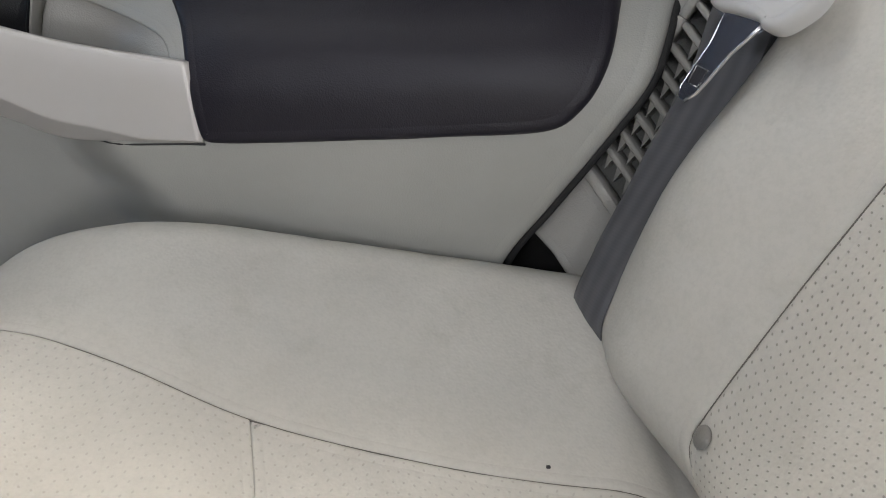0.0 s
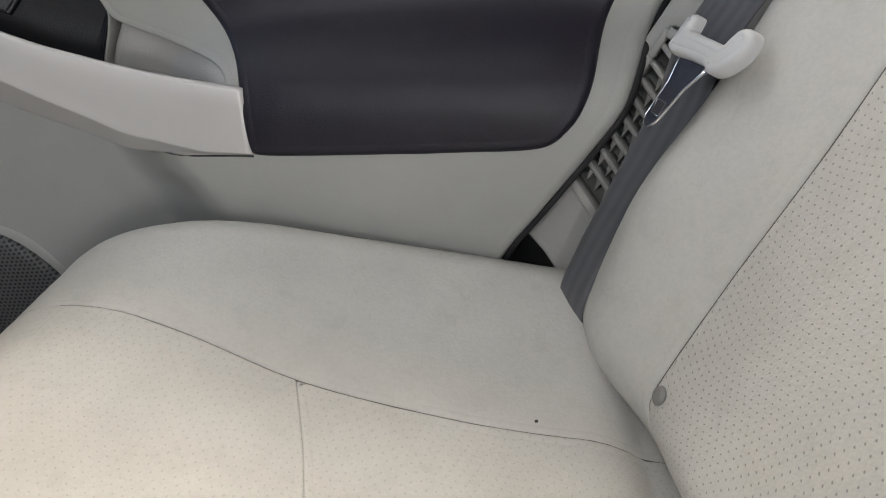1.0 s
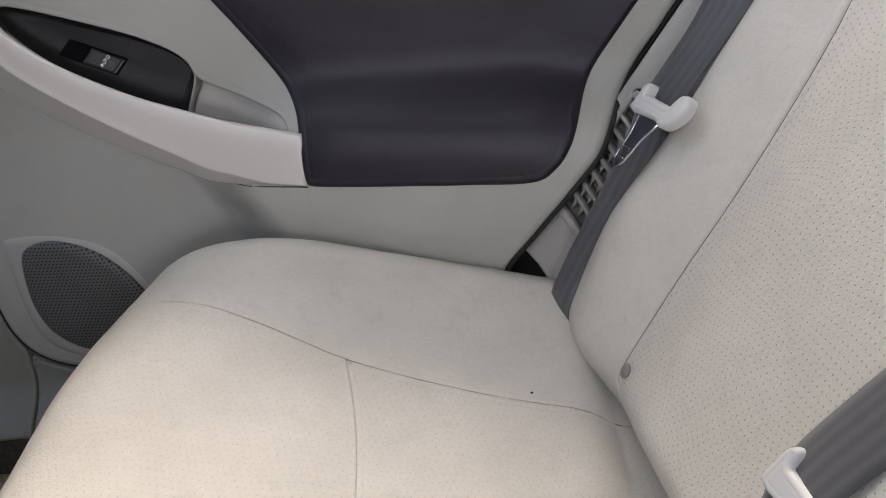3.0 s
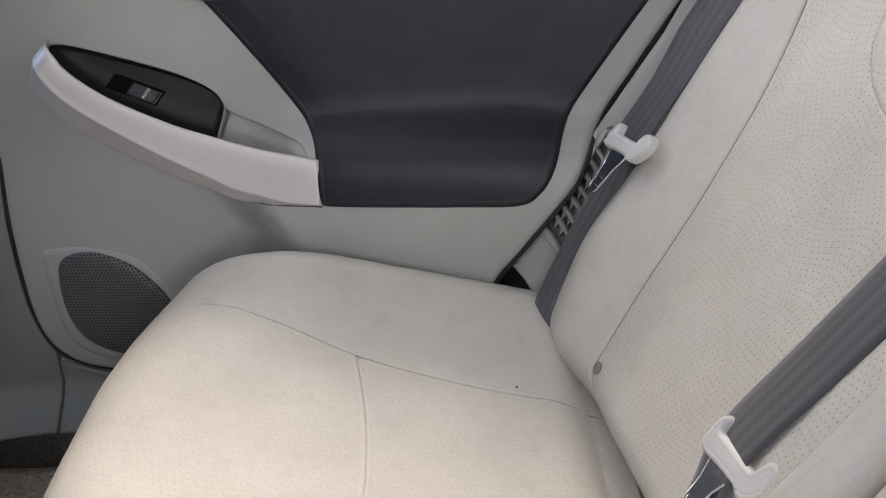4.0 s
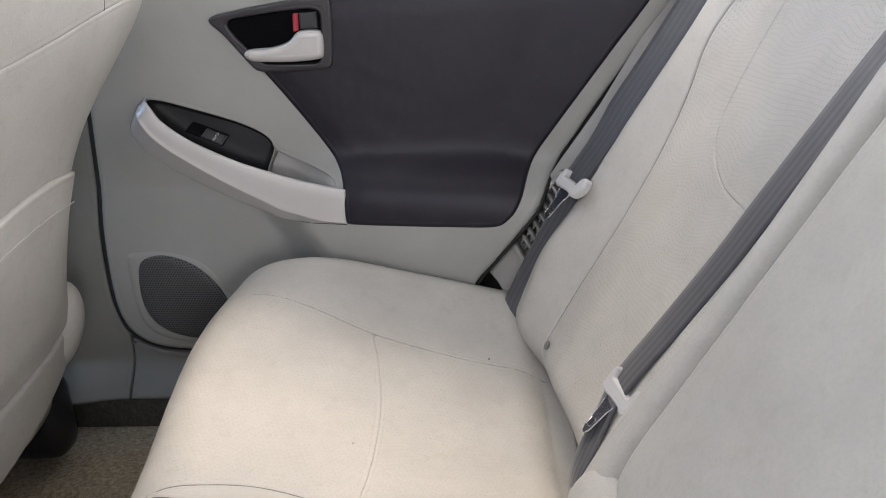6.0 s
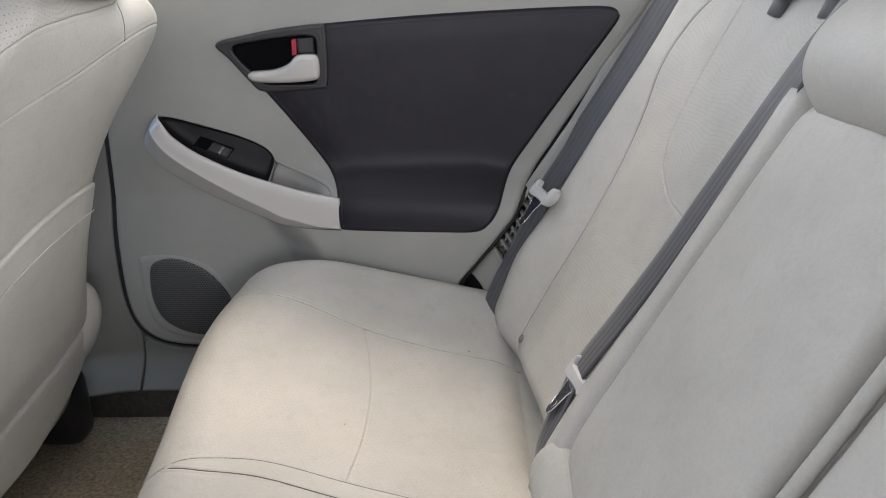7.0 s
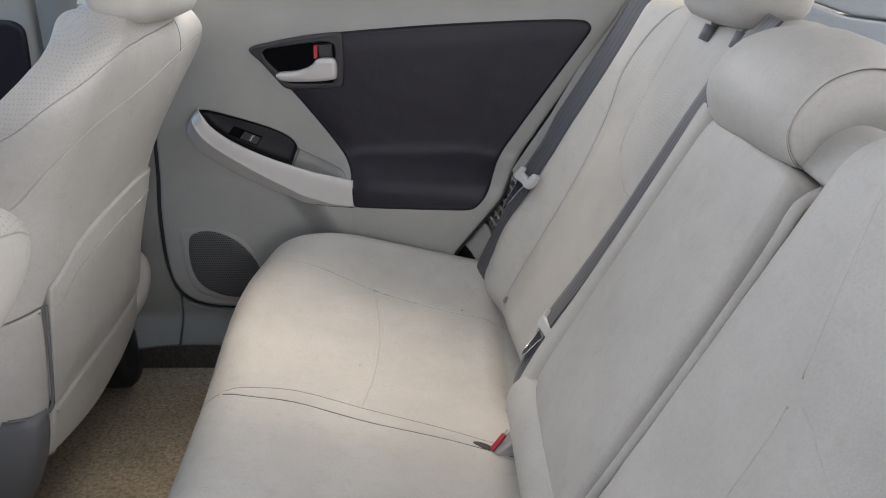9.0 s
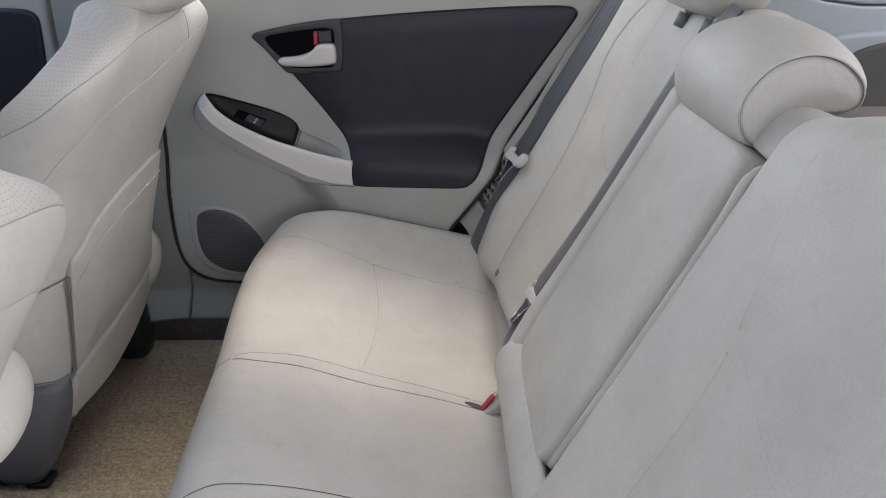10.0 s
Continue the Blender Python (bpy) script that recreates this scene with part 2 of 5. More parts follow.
def curve(ctrl, n=8, closed=True):
    """A smooth line through the control points; a point with a third value is a sharp corner."""
    pts = [(p[0], p[1], len(p) > 2) for p in ctrl]
    m = len(pts)
    out = []
    for i in range(m if closed else m - 1):
        p1, p2 = pts[i], pts[(i + 1) % m]
        p0 = pts[i - 1] if (closed or i > 0) else p1
        p3 = pts[(i + 2) % m] if (closed or i + 2 < m) else p2
        a, b = np.array(p1[:2]), np.array(p2[:2])
        t1 = (b - a) if p1[2] or (not closed and i == 0) else (b - np.array(p0[:2])) / 2
        t2 = (b - a) if p2[2] or (not closed and i == m - 2) else (np.array(p3[:2]) - a) / 2
        lim = np.linalg.norm(b - a)
        t1, t2 = t1 * min(1, 1.3 * lim / (np.linalg.norm(t1) + 1e-9)), t2 * min(1, 1.3 * lim / (np.linalg.norm(t2) + 1e-9))
        for k in range(n):
            s = k / n
            out.append((2 * s**3 - 3 * s**2 + 1) * a + (s**3 - 2 * s**2 + s) * t1 + (-2 * s**3 + 3 * s**2) * b + (s**3 - s**2) * t2)
    if not closed:
        out.append(np.array(pts[-1][:2]))
    return np.array(out)


def nearest(P, poly):
    """Distance to a closed outline, the nearest point on it, and whether inside."""
    A, B = poly, np.roll(poly, -1, axis=0)
    D = B - A
    L = (D * D).sum(1) + 1e-18
    dist, near, ins = np.empty(len(P)), np.empty_like(P), np.empty(len(P), bool)
    for i in range(0, len(P), 6000):
        p = P[i : i + 6000]
        t = np.clip(((p[:, None, :] - A) * D).sum(2) / L, 0, 1)
        q = A + t[..., None] * D
        d = ((p[:, None, :] - q) ** 2).sum(2)
        k = d.argmin(1)
        dist[i : i + 6000] = np.sqrt(d[np.arange(len(p)), k])
        near[i : i + 6000] = q[np.arange(len(p)), k]
        c = ((A[:, 1] > p[:, 1:2]) != (B[:, 1] > p[:, 1:2])) & (p[:, 0:1] < A[:, 0] + (p[:, 1:2] - A[:, 1]) * D[:, 0] / np.where(D[:, 1] == 0, 1e-12, D[:, 1]))
        ins[i : i + 6000] = c.sum(1) % 2 == 1
    return dist, near, ins


def with_normal(base, flip=1.0):
    """A surface base(a, b) that can be raised by h along its normal."""
    e = 1e-4

    def f(a, b, h):
        p = base(a, b)
        du, dv = base(a + e, b) - base(a - e, b), base(a, b + e) - base(a, b - e)
        n = np.cross(du, dv)
        n /= flip * (np.linalg.norm(n, axis=1)[:, None] + 1e-15)
        return p + n * np.asarray(h)[:, None]

    return f


def even(poly, step):
    """The closed outline with points at even steps."""
    q = np.concatenate([poly, poly[:1]])
    d = np.concatenate([[0], np.cumsum(np.linalg.norm(np.diff(q, axis=0), axis=1))])
    t = np.linspace(0, d[-1], max(12, int(d[-1] / step)) + 1)[:-1]
    return np.stack([np.interp(t, d, q[:, 0]), np.interp(t, d, q[:, 1])], 1)


def inward(poly):
    """The unit vectors that point into a closed outline, and its signed area."""
    nxt, prv = np.roll(poly, -1, axis=0), np.roll(poly, 1, axis=0)
    area = (poly[:, 0] * nxt[:, 1] - nxt[:, 0] * poly[:, 1]).sum()
    tan = nxt - prv
    tan /= np.linalg.norm(tan, axis=1)[:, None] + 1e-12
    return np.stack([-tan[:, 1], tan[:, 0]], 1) * (1 if area > 0 else -1), area


def panel(name, poly, surf, mat, parent, cell=0.003, roll=0.005, drop=None, skirt=0.012, lift=0.0, puff=0.0, puff_w=0.05, label="", rough=0.0, hole=None, hole_roll=0.002, hole_skirt=0.03, shape=None):
    """A padded panel with the outline poly on a surface: its edge rolls down into the seam, and a skirt closes it.
    hole: the outline of an opening in it. shape: a further height at each place."""
    poly = even(np.asarray(poly, float), cell)
    inw, area = inward(poly)
    fall = drop if drop is not None else roll * 0.8
    loops = [(poly, inw, roll, fall, skirt, area > 0)]
    if hole is not None:
        hole = even(np.asarray(hole, float), cell * 0.7)
        hin, ha = inward(hole)
        loops.append((hole, -hin, hole_roll, hole_roll * 0.8, hole_skirt, ha < 0))

    def edge(sd, r, f):
        k = 1 - np.clip(sd / r, 0, 1)
        return -f * (1 - np.sqrt(np.clip(1 - k * k, 0, 1)))

    def height(U, sd):
        h = lift + puff * sstep(0, puff_w, sd)
        if shape is not None:
            h = h + shape(U[:, 0], U[:, 1])
        if rough:
            h = h + rough * np.array([noise.noise(Vector((x * 28, y * 28, 3.1))) + 0.4 * noise.noise(Vector((x * 90, y * 90, 7.7))) for x, y in U])
        return h

    # the middle: a grid, its edge drawn to a line just inside the rolled rim
    inner = [(lp + li * r * 0.94)[::2] for lp, li, r, f, sk, o in loops]
    lo, hi = inner[0].min(0) - cell, inner[0].max(0) + cell
    na, nb = int((hi[0] - lo[0]) / cell) + 2, int((hi[1] - lo[1]) / cell) + 2
    ga, gb_ = np.meshgrid(lo[0] + cell * np.arange(na), lo[1] + cell * np.arange(nb), indexing="ij")
    P = np.stack([ga.ravel(), gb_.ravel()], 1)

    def field(Q):
        d, near, ins = nearest(Q, inner[0])
        ds = [d]
        for other in inner[1:]:
            d2, near2, ins2 = nearest(Q, other)
            ds.append(d2)
            near = np.where((d2 < d)[:, None], near2, near)
            d, ins = np.minimum(d, d2), ins & ~ins2
        return d, near, ins, ds

    dist, near, ins, ds = field(P)
    snap = dist < 0.62 * cell
    P = np.where(snap[:, None], near, P)
    idx = np.arange(na * nb).reshape(na, nb)
    q = np.stack([idx[:-1, :-1], idx[1:, :-1], idx[1:, 1:], idx[:-1, 1:]], -1).reshape(-1, 4)
    good = (ins | snap)[q]
    cand = np.where(good.sum(1) >= 3)[0]
    mins = field(P[q[cand]].mean(1))[2]
    faces = []
    for c, inside, sn in zip(cand, mins, snap[q[cand]].all(1)):
        if inside or not sn:
            faces.append([int(v) for v, g in zip(q[c], good[c]) if g])
    used = sorted({v for f in faces for v in f})
    back = {v: i for i, v in enumerate(used)}
    faces = [[back[v] for v in f] for f in faces]
    U = P[used]
    h = height(U, ds[0][used] + roll * 0.94) - 0.0009 * (1 - np.clip(np.where(snap[used], 0.0, dist[used]) / (1.5 * cell), 0, 1))
    for (lp, li, r, f, sk, o), d in zip(loops, ds):
        h = h + edge(d[used] + r * 0.94, r, f)
    verts, uvs = [surf(U[:, 0], U[:, 1], h)], [U]
    n = len(U)
    # the rims: rows of points that follow each outline
    for k, (lp, li, r, f, sk, onward) in enumerate(loops):
        count = len(lp)
        rows = [(0.0, -sk)] + [(r * w, 0.0) for w in (0.0, 0.06, 0.2, 0.42, 0.7, 1.0)] + [(r + 0.8 * cell, 0.0), (r + 1.5 * cell, -0.0004)]
        for d, extra in rows:
            R = lp + li * d
            sd = np.full(count, d if k == 0 else 1.0)
            verts.append(surf(R[:, 0], R[:, 1], height(R, sd) + edge(np.full(count, d), r, f) + extra))
            uvs.append(R)
        for m in range(len(rows) - 1):
            for i in range(count):
                j = (i + 1) % count
                q4 = [n + m * count + i, n + m * count + j, n + (m + 1) * count + j, n + (m + 1) * count + i]
                faces.append(q4 if onward else q4[::-1])
        n += len(rows) * count
    return part(name, (np.concatenate(verts).tolist(), faces, np.concatenate(uvs)), mat, parent, label)


def box(size, at=(0, 0, 0), bevel=0.004, seg=2, turn=None):
    bm = bmesh.new()
    bmesh.ops.create_cube(bm, size=1.0)
    bmesh.ops.scale(bm, vec=size, verts=bm.verts)
    if bevel:
        bmesh.ops.bevel(bm, geom=bm.edges[:], offset=bevel, segments=seg, affect="EDGES", profile=0.5)
    m = Matrix.Translation(at) @ (turn if turn is not None else Matrix.Identity(4))
    bmesh.ops.transform(bm, matrix=m, verts=bm.verts)
    return bm


def loft(rings, closed=True, cap=True, uv=False):
    """Joins rings of equally many points into one skin."""
    n = len(rings[0])
    verts = [tuple(p) for r in rings for p in r]
    faces = []
    for i in range(len(rings) - 1):
        for j in range(n if closed else n - 1):
            a, b = i * n + j, i * n + (j + 1) % n
            faces.append([a, b, b + n, a + n])
    if cap and closed:
        faces.append(list(range(n))[::-1])
        faces.append([(len(rings) - 1) * n + j for j in range(n)])
    return verts, faces, None


def tube(points, radius, n=10, flat=1.0):
    """A round bar along a line of points."""
    pts = [Vector(p) for p in points]
    rings = []
    up = Vector((0.3, 0.2, 1)).normalized()
    for i, p in enumerate(pts):
        d = (pts[min(i + 1, len(pts) - 1)] - pts[max(i - 1, 0)]).normalized()
        s = d.cross(up).normalized()
        u = s.cross(d)
        rings.append([p + radius * (math.cos(2 * math.pi * k / n) * s + flat * math.sin(2 * math.pi * k / n) * u) for k in range(n)])
    return loft(rings)


def smooth3(ctrl, n=8):
    """A smooth line in space through the control points."""
    a = curve([(p[0], p[1]) for p in ctrl], n, False)
    b = curve([(p[2], i) for i, p in enumerate(ctrl)], n, False)
    return [(x, y, z) for (x, y), (z, _) in zip(a, b)]


def ribbon(centre, widths, thick=0.0014):
    """A belt: a strip along a line; widths are the half-width vectors across it."""
    verts, uvs, run = [], [], 0.0
    n = len(centre)
    for i, (c, w) in enumerate(zip(centre, widths)):
        c, w = Vector(c), Vector(w)
        if i:
            run += (c - Vector(centre[i - 1])).length
        d = (Vector(centre[min(i + 1, n - 1)]) - Vector(centre[max(i - 1, 0)])).normalized()
        nn = w.cross(d).normalized()
        for k in range(7):
            s = k / 3 - 1
            verts.append(c + w * s + nn * thick * (1 - 0.6 * abs(s)))
            uvs.append((s * w.length, run))
        for k in range(7):
            s = 1 - k / 3
            verts.append(c + w * s - nn * thick * (1 - 0.6 * abs(s)))
            uvs.append((s * w.length, run))
    faces = []
    for i in range(n - 1):
        for j in range(14):
            faces.append([i * 14 + j, i * 14 + (j + 1) % 14, (i + 1) * 14 + (j + 1) % 14, (i + 1) * 14 + j])
    faces += [list(range(14))[::-1], [(n - 1) * 14 + j for j in range(14)]]
    return [tuple(v) for v in verts], faces, uvs


# ---- the bench cushion ----
def top(x, y):
    """Height of the cushion's top."""
    l = np.where(y > 0, 0.098 * (np.minimum(y, 0.44) / 0.42) ** 2, 0) + np.where(y < -0.37, 0.11 * ((-0.37 - np.maximum(y, -0.81)) / 0.42) ** 2, 0)
    fall = 7.0 * np.clip(x - 0.072, 0, 0.045) ** 2 * sstep(0.02, 0.12, y)
    return 0.217 - 0.22 * x + l - fall


_k = np.hanning(61) / np.hanning(61).sum()
_y = np.linspace(-0.9, 0.6, 601)
_x = np.convolve(np.pad(np.interp(_y, [-0.8, -0.35, -0.2, -0.08, 0.04, 0.15, 0.26, 0.36, 0.45], [-0.340, -0.340, -0.3525, -0.361, -0.370, -0.380, -0.381, -0.3715, -0.339]), 30, mode="edge"), _k, "valid")


def FRONT(y):
    """Where the cushion's front ends, across the car."""
    return np.interp(y, _y, _x)


def cushion(a, b):
    a, b = np.broadcast_arrays(np.asarray(a, float), np.asarray(b, float))
    yb, r = 0.418, 0.032
    f = np.clip((b - yb) / r, 0, math.pi / 2)
    y = np.where(b > yb, yb + r * np.sin(f), b)
    fall = np.where(b > yb, r * (1 - np.cos(f)) + np.maximum(0, b - yb - r * math.pi / 2), 0)
    s = sstep(0.22, 0.46, y)
    xf = FRONT(y)
    rx, rz = 0.0755 + 0.114 * s, 0.080 + 0.0225 * s
    xr = xf + rx
    q = (rx + rz) / 2 * math.pi / 2
    th = np.clip((xr - a) / q, 0, 1) * math.pi / 2
    x = np.where(a < xr, xr - rx * np.sin(th), a)
    z = top(x, y) - np.where(a < xr, rz * (1 - np.cos(th)) + np.maximum(0, xr - a - q), 0) - fall
    x = x + 0.08 * np.maximum(0, xr - a - q)
    return np.stack([x, y, np.maximum(z, 0.03)], 1)


CUSHION = with_normal(cushion)
SEAM_A = [(-0.62, 0.38), (-0.45, 0.368), (-0.36, 0.357), (-0.294, 0.345), (-0.208, 0.326), (-0.127, 0.301), (-0.046, 0.289), (0.035, 0.284), (0.15, 0.287)]
SEAM_C = [(-0.62, -0.03), (-0.42, -0.03), (-0.341, -0.023), (-0.309, -0.012), (-0.223, 0.007), (-0.112, -0.008), (0.007, -0.022), (0.15, -0.05)]
SEAM_C2 = [(-0.334, -0.0207), (-0.323, -0.0245), (-0.29, -0.028), (-0.219, -0.022), (-0.11, -0.038), (0.007, -0.046), (0.15, -0.066)]
SEAM_D = [(-0.62, -0.33), (-0.42, -0.33), (-0.33, -0.33), (-0.296, -0.318), (-0.259, -0.3), (-0.193, -0.289), (-0.123, -0.289), (0.0, -0.30), (0.15, -0.32)]


def line(ctrl, n=8):
    return curve(ctrl, n, False)


def cut(pts, lo, hi):
    return pts[(pts[:, 0] >= lo - 1e-9) & (pts[:, 0] <= hi + 1e-9)]


seatrow = thing("rear_bench", "cream vinyl rear bench seat with perforated inserts and stitched seams", "bench seat", (-0.12, -0.19, 0.0))
bench = part("seat_cushion", box((0.42, 1.2, 0.16), (-0.10, -0.2, 0.09), 0.02), LEATHER, seatrow)
sa, sc, sc2, sd_ = line(SEAM_A), line(SEAM_C), line(SEAM_C2), line(SEAM_D)
ya = float(np.interp(-0.122, sa[:, 0], sa[:, 1]))
yc = float(np.interp(-0.122, sc[:, 0], sc[:, 1]))
sb = line([(-0.126, ya), (-0.113, 0.24), (-0.106, 0.165), (-0.110, 0.078), (-0.122, yc)])
panel("outer_panel", np.concatenate([sa, [(0.15, 0.62), (-0.62, 0.62)]]), CUSHION, LEATHER, bench, 0.0028, 0.0032, drop=0.0025, rough=0.0006)
panel("front_insert", np.concatenate([cut(sa, -0.62, -0.126), sb, cut(sc, -0.62, -0.124)[::-1]]), CUSHION, PERFSOFT, bench, 0.0028, 0.0024, drop=0.0010, puff=0.0012, rough=0.0005)
panel("rear_insert", np.concatenate([cut(sa, -0.122, 0.15), cut(sc, -0.120, 0.15)[::-1], sb[::-1]]), CUSHION, PERFSOFT, bench, 0.0028, 0.0024, drop=0.0010, puff=0.0012, rough=0.0005)
panel("welt_strip", np.concatenate([cut(sc, -0.333, 0.15), sc2[::-1]]), CUSHION, LEATHER, bench, 0.0025, 0.003)
panel("centre_panel", np.concatenate([cut(sc, -0.62, -0.335), sc2, sd_[::-1]]), CUSHION, LEATHER, bench, 0.0032, 0.004, rough=0.0005)
panel("left_insert", np.concatenate([sd_, [(0.15, -0.64), (-0.62, -0.74)]]), CUSHION, LEATHER, bench, 0.006, 0.004)
panel("left_outer_panel", np.array([(-0.62, -0.745), (0.15, -0.645), (0.15, -0.83), (-0.62, -0.83)]), CUSHION, LEATHER, bench, 0.008, 0.006)

def seam(ctrl, surf, parent, r=0.0006, h=-0.0012):
    """A sewn seam: a fine thread that lies in the groove between two panels, dark to paint in the groove's shade."""
    P = line(ctrl, 10)
    part("seam", tube([tuple(p) for p in surf(P[:, 0], P[:, 1], np.full(len(P), h))], r, 6), THREADSHADE, parent)


seam([p for p in SEAM_A if p[0] > -0.30], CUSHION, bench)
seam([p for p in SEAM_C if p[0] > -0.43], CUSHION, bench)
seam(SEAM_C2, CUSHION, bench)
seam([p for p in SEAM_D if p[0] > -0.43], CUSHION, bench)

part("blemish", box((0.0026, 0.0024, 0.0012), (0.040, 0.293, float(top(0.04, 0.293)) + 0.0006), 0.0006), RUBBER, bench, "small dark speck on the vinyl")
for bx, by in ((-0.135, 0.10), (-0.20, 0.20)):
    part("blemish", box((0.0015, 0.0012, 0.001), (bx, by, float(top(bx, by)) + 0.0008), 0.0003), RUBBER, bench)


# ---- the rear seat backs: y across, s up along the back, d forward of it ----
BASE, UP, OUT = np.array([0.118, 0.0, 0.279]), np.array([0.4472, 0.0, 0.8944]), np.array([-0.8944, 0.0, 0.4472])


def back_point(y, s, d):
    y, s, d = np.broadcast_arrays(np.asarray(y, float), np.asarray(s, float), np.asarray(d, float))
    p = BASE + s[:, None] * UP + d[:, None] * OUT
    p[:, 1] = y
    return p


def rolled(v, start, r, sign):
    """Bends a coordinate over an edge: returns the place and how far it has turned back."""
    e = np.maximum(0, sign * (v - start))
    f = np.clip(e / r, 0, math.pi / 2)
    place = np.where(e > 0, start + sign * r * np.sin(f), v)
    return place, r * (1 - np.cos(f)) + np.maximum(0, e - r * math.pi / 2)


def back_box(y0, y1, s0, s1, deep=0.10):
    """The upholstered core of a seat back."""
    c = BASE + (s0 + s1) / 2 * UP - (0.022 + deep / 2) * OUT
    return box((deep, y1 - y0, s1 - s0), (c[0], (y0 + y1) / 2, c[2]), 0.03, 4, Matrix.Rotation(math.atan2(UP[0], UP[2]), 4, "Y"))


def right_back(a, b):
    a, b = np.broadcast_arrays(np.asarray(a, float), np.asarray(b, float))
    s, under = rolled(b, 0.003, 0.039, -1)
    s, over = rolled(s, 0.565, 0.04, 1)
    y, side = rolled(a, np.minimum(0.402, 0.3615 + 0.032 * np.exp(-s / 0.075)) - 0.020 * sstep(0.25, 0.5, s), 0.045, 1)
    shape = sstep(-0.03, 0.14, s) * (1 - 0.7 * sstep(0.2, 0.6, s))
    d = (0.030 + 0.008 * shape + 0.010 * np.exp(-(((s - 0.1) / 0.07) ** 2))) * sstep(0.27, 0.37, y) - 0.018 * np.exp(-(((y - 0.11) / 0.11) ** 2))
    d = d + 0.018 * np.exp(-(((s - 0.47) / 0.12) ** 2) - ((y - 0.08) / 0.11) ** 2)
    return back_point(y, s, d - under - over - side)


RIGHT_BACK = with_normal(right_back, -1.0)
SEAM_S = [(0.262, -0.10), (0.276, -0.03), (0.288, 0.0), (0.288, 0.09), (0.286, 0.2), (0.29, 0.31), (0.302, 0.39), (0.318, 0.46), (0.312, 0.53), (0.292, 0.585), (0.285, 0.64)]
PAD = [(0.225, 0.64), (0.222, 0.56), (0.215, 0.46), (0.198, 0.37), (0.145, 0.325), (0.07, 0.313), (-0.06, 0.316)]
ss, sp = line(SEAM_S), line(PAD)
right = part("backrest", back_box(-0.056, 0.40, -0.03, 0.598, 0.07), LEATHER, seatrow)
low_edge = line([(0.60, 0.035), (0.48, 0.010), (0.445, -0.015), (0.41, -0.04), (0.365, -0.058), (0.308, -0.065), (0.262, -0.10)])
panel("bolster", np.concatenate([ss, [(0.60, 0.64)], low_edge[:-1]]), RIGHT_BACK, LEATHER, right, 0.003, 0.004, drop=0.0028, rough=0.0003)
panel("perforated_insert", np.concatenate([ss, sp, [(-0.06, -0.10)]]), RIGHT_BACK, PERF, right, 0.0028, 0.004, drop=0.0028, rough=0.0003)
panel("upper_pad", np.concatenate([sp, [(-0.06, 0.64)]]), RIGHT_BACK, PERF, right, 0.003, 0.0035, drop=0.0013, rough=0.0003)

seam(SEAM_S, RIGHT_BACK, right, 0.0006, -0.0020)
stud = bmesh.new()
bmesh.ops.create_uvsphere(stud, u_segments=20, v_segments=10, radius=0.0070)
bmesh.ops.scale(stud, vec=(1, 1, 0.45), verts=stud.verts)
bmesh.ops.transform(stud, matrix=Matrix.Translation(Vector(RIGHT_BACK(np.array([0.281]), np.array([0.006]), np.array([0.001]))[0])) @ Vector(OUT).to_track_quat("Z", "Y").to_matrix().to_4x4(), verts=stud.verts)
part("button", stud, STUD, right, "round taupe plastic stud")


def left_back(a, b):
    a, b = np.broadcast_arrays(np.asarray(a, float), np.asarray(b, float))
    s, under = rolled(b, 0.0, 0.045, -1)
    s, over = rolled(s, 0.475 + 0.02 * sstep(-0.36, -0.46, a), 0.05, 1)
    y, side = rolled(a, -0.372, 0.016, 1)
    d = 0.019 * sstep(-0.50, -0.435, y) + 0.003 - 0.012 * np.exp(-(((y + 0.58) / 0.1) ** 2)) + 0.05 * sstep(-0.68, -0.76, y) * sstep(-0.03, 0.16, s)
    d = d + 0.015 * np.exp(-(((s - 0.45) / 0.12) ** 2) - ((y + 0.58) / 0.12) ** 2)
    return back_point(y, s, d - under - over - side)


LEFT_BACK = with_normal(left_back, -1.0)
left = part("backrest", back_box(-0.85, -0.352, -0.03, 0.525), LEATHER, seatrow)
sl = line([(-0.45, -0.10), (-0.468, 0.0), (-0.476, 0.14), (-0.476, 0.26), (-0.468, 0.34), (-0.446, 0.433), (-0.43, 0.49), (-0.43, 0.55), (-0.44, 0.70)])
spl = line([(-0.470, 0.325), (-0.522, 0.30), (-0.575, 0.28), (-0.63, 0.28), (-0.68, 0.31), (-0.71, 0.40), (-0.70, 0.55), (-0.69, 0.70)])
sol = line([(-0.70, -0.10), (-0.715, 0.0), (-0.72, 0.3), (-0.73, 0.45), (-0.72, 0.70)])

panel("inner_bolster", np.concatenate([sl, [(-0.41, 0.70)], line([(-0.40, 0.62), (-0.375, 0.545), (-0.348, 0.505), (-0.338, 0.46), (-0.338, 0.2), (-0.338, -0.10)])]), LEFT_BACK, LEATHER, left, 0.003, 0.0018, drop=0.0007, rough=0.0004)
ka = sl[sl[:, 1] <= 0.320]
kb = sl[sl[:, 1] >= 0.330]
panel("lower_insert", np.concatenate([ka, spl[1:][spl[1:, 1] < 0.41], [(-0.722, 0.40)], sol[sol[:, 1] < 0.4][::-1]]), LEFT_BACK, LEATHER, left, 0.004, 0.0018, drop=0.0007)
panel("backing", np.array([(-0.470 + 0.012 * math.cos(k * math.pi / 8), 0.324 + 0.012 * math.sin(k * math.pi / 8)) for k in range(16)]), LEFT_BACK, LEATHER, left, 0.0015, 0.004, drop=0.0006, lift=0.0, skirt=0.004)
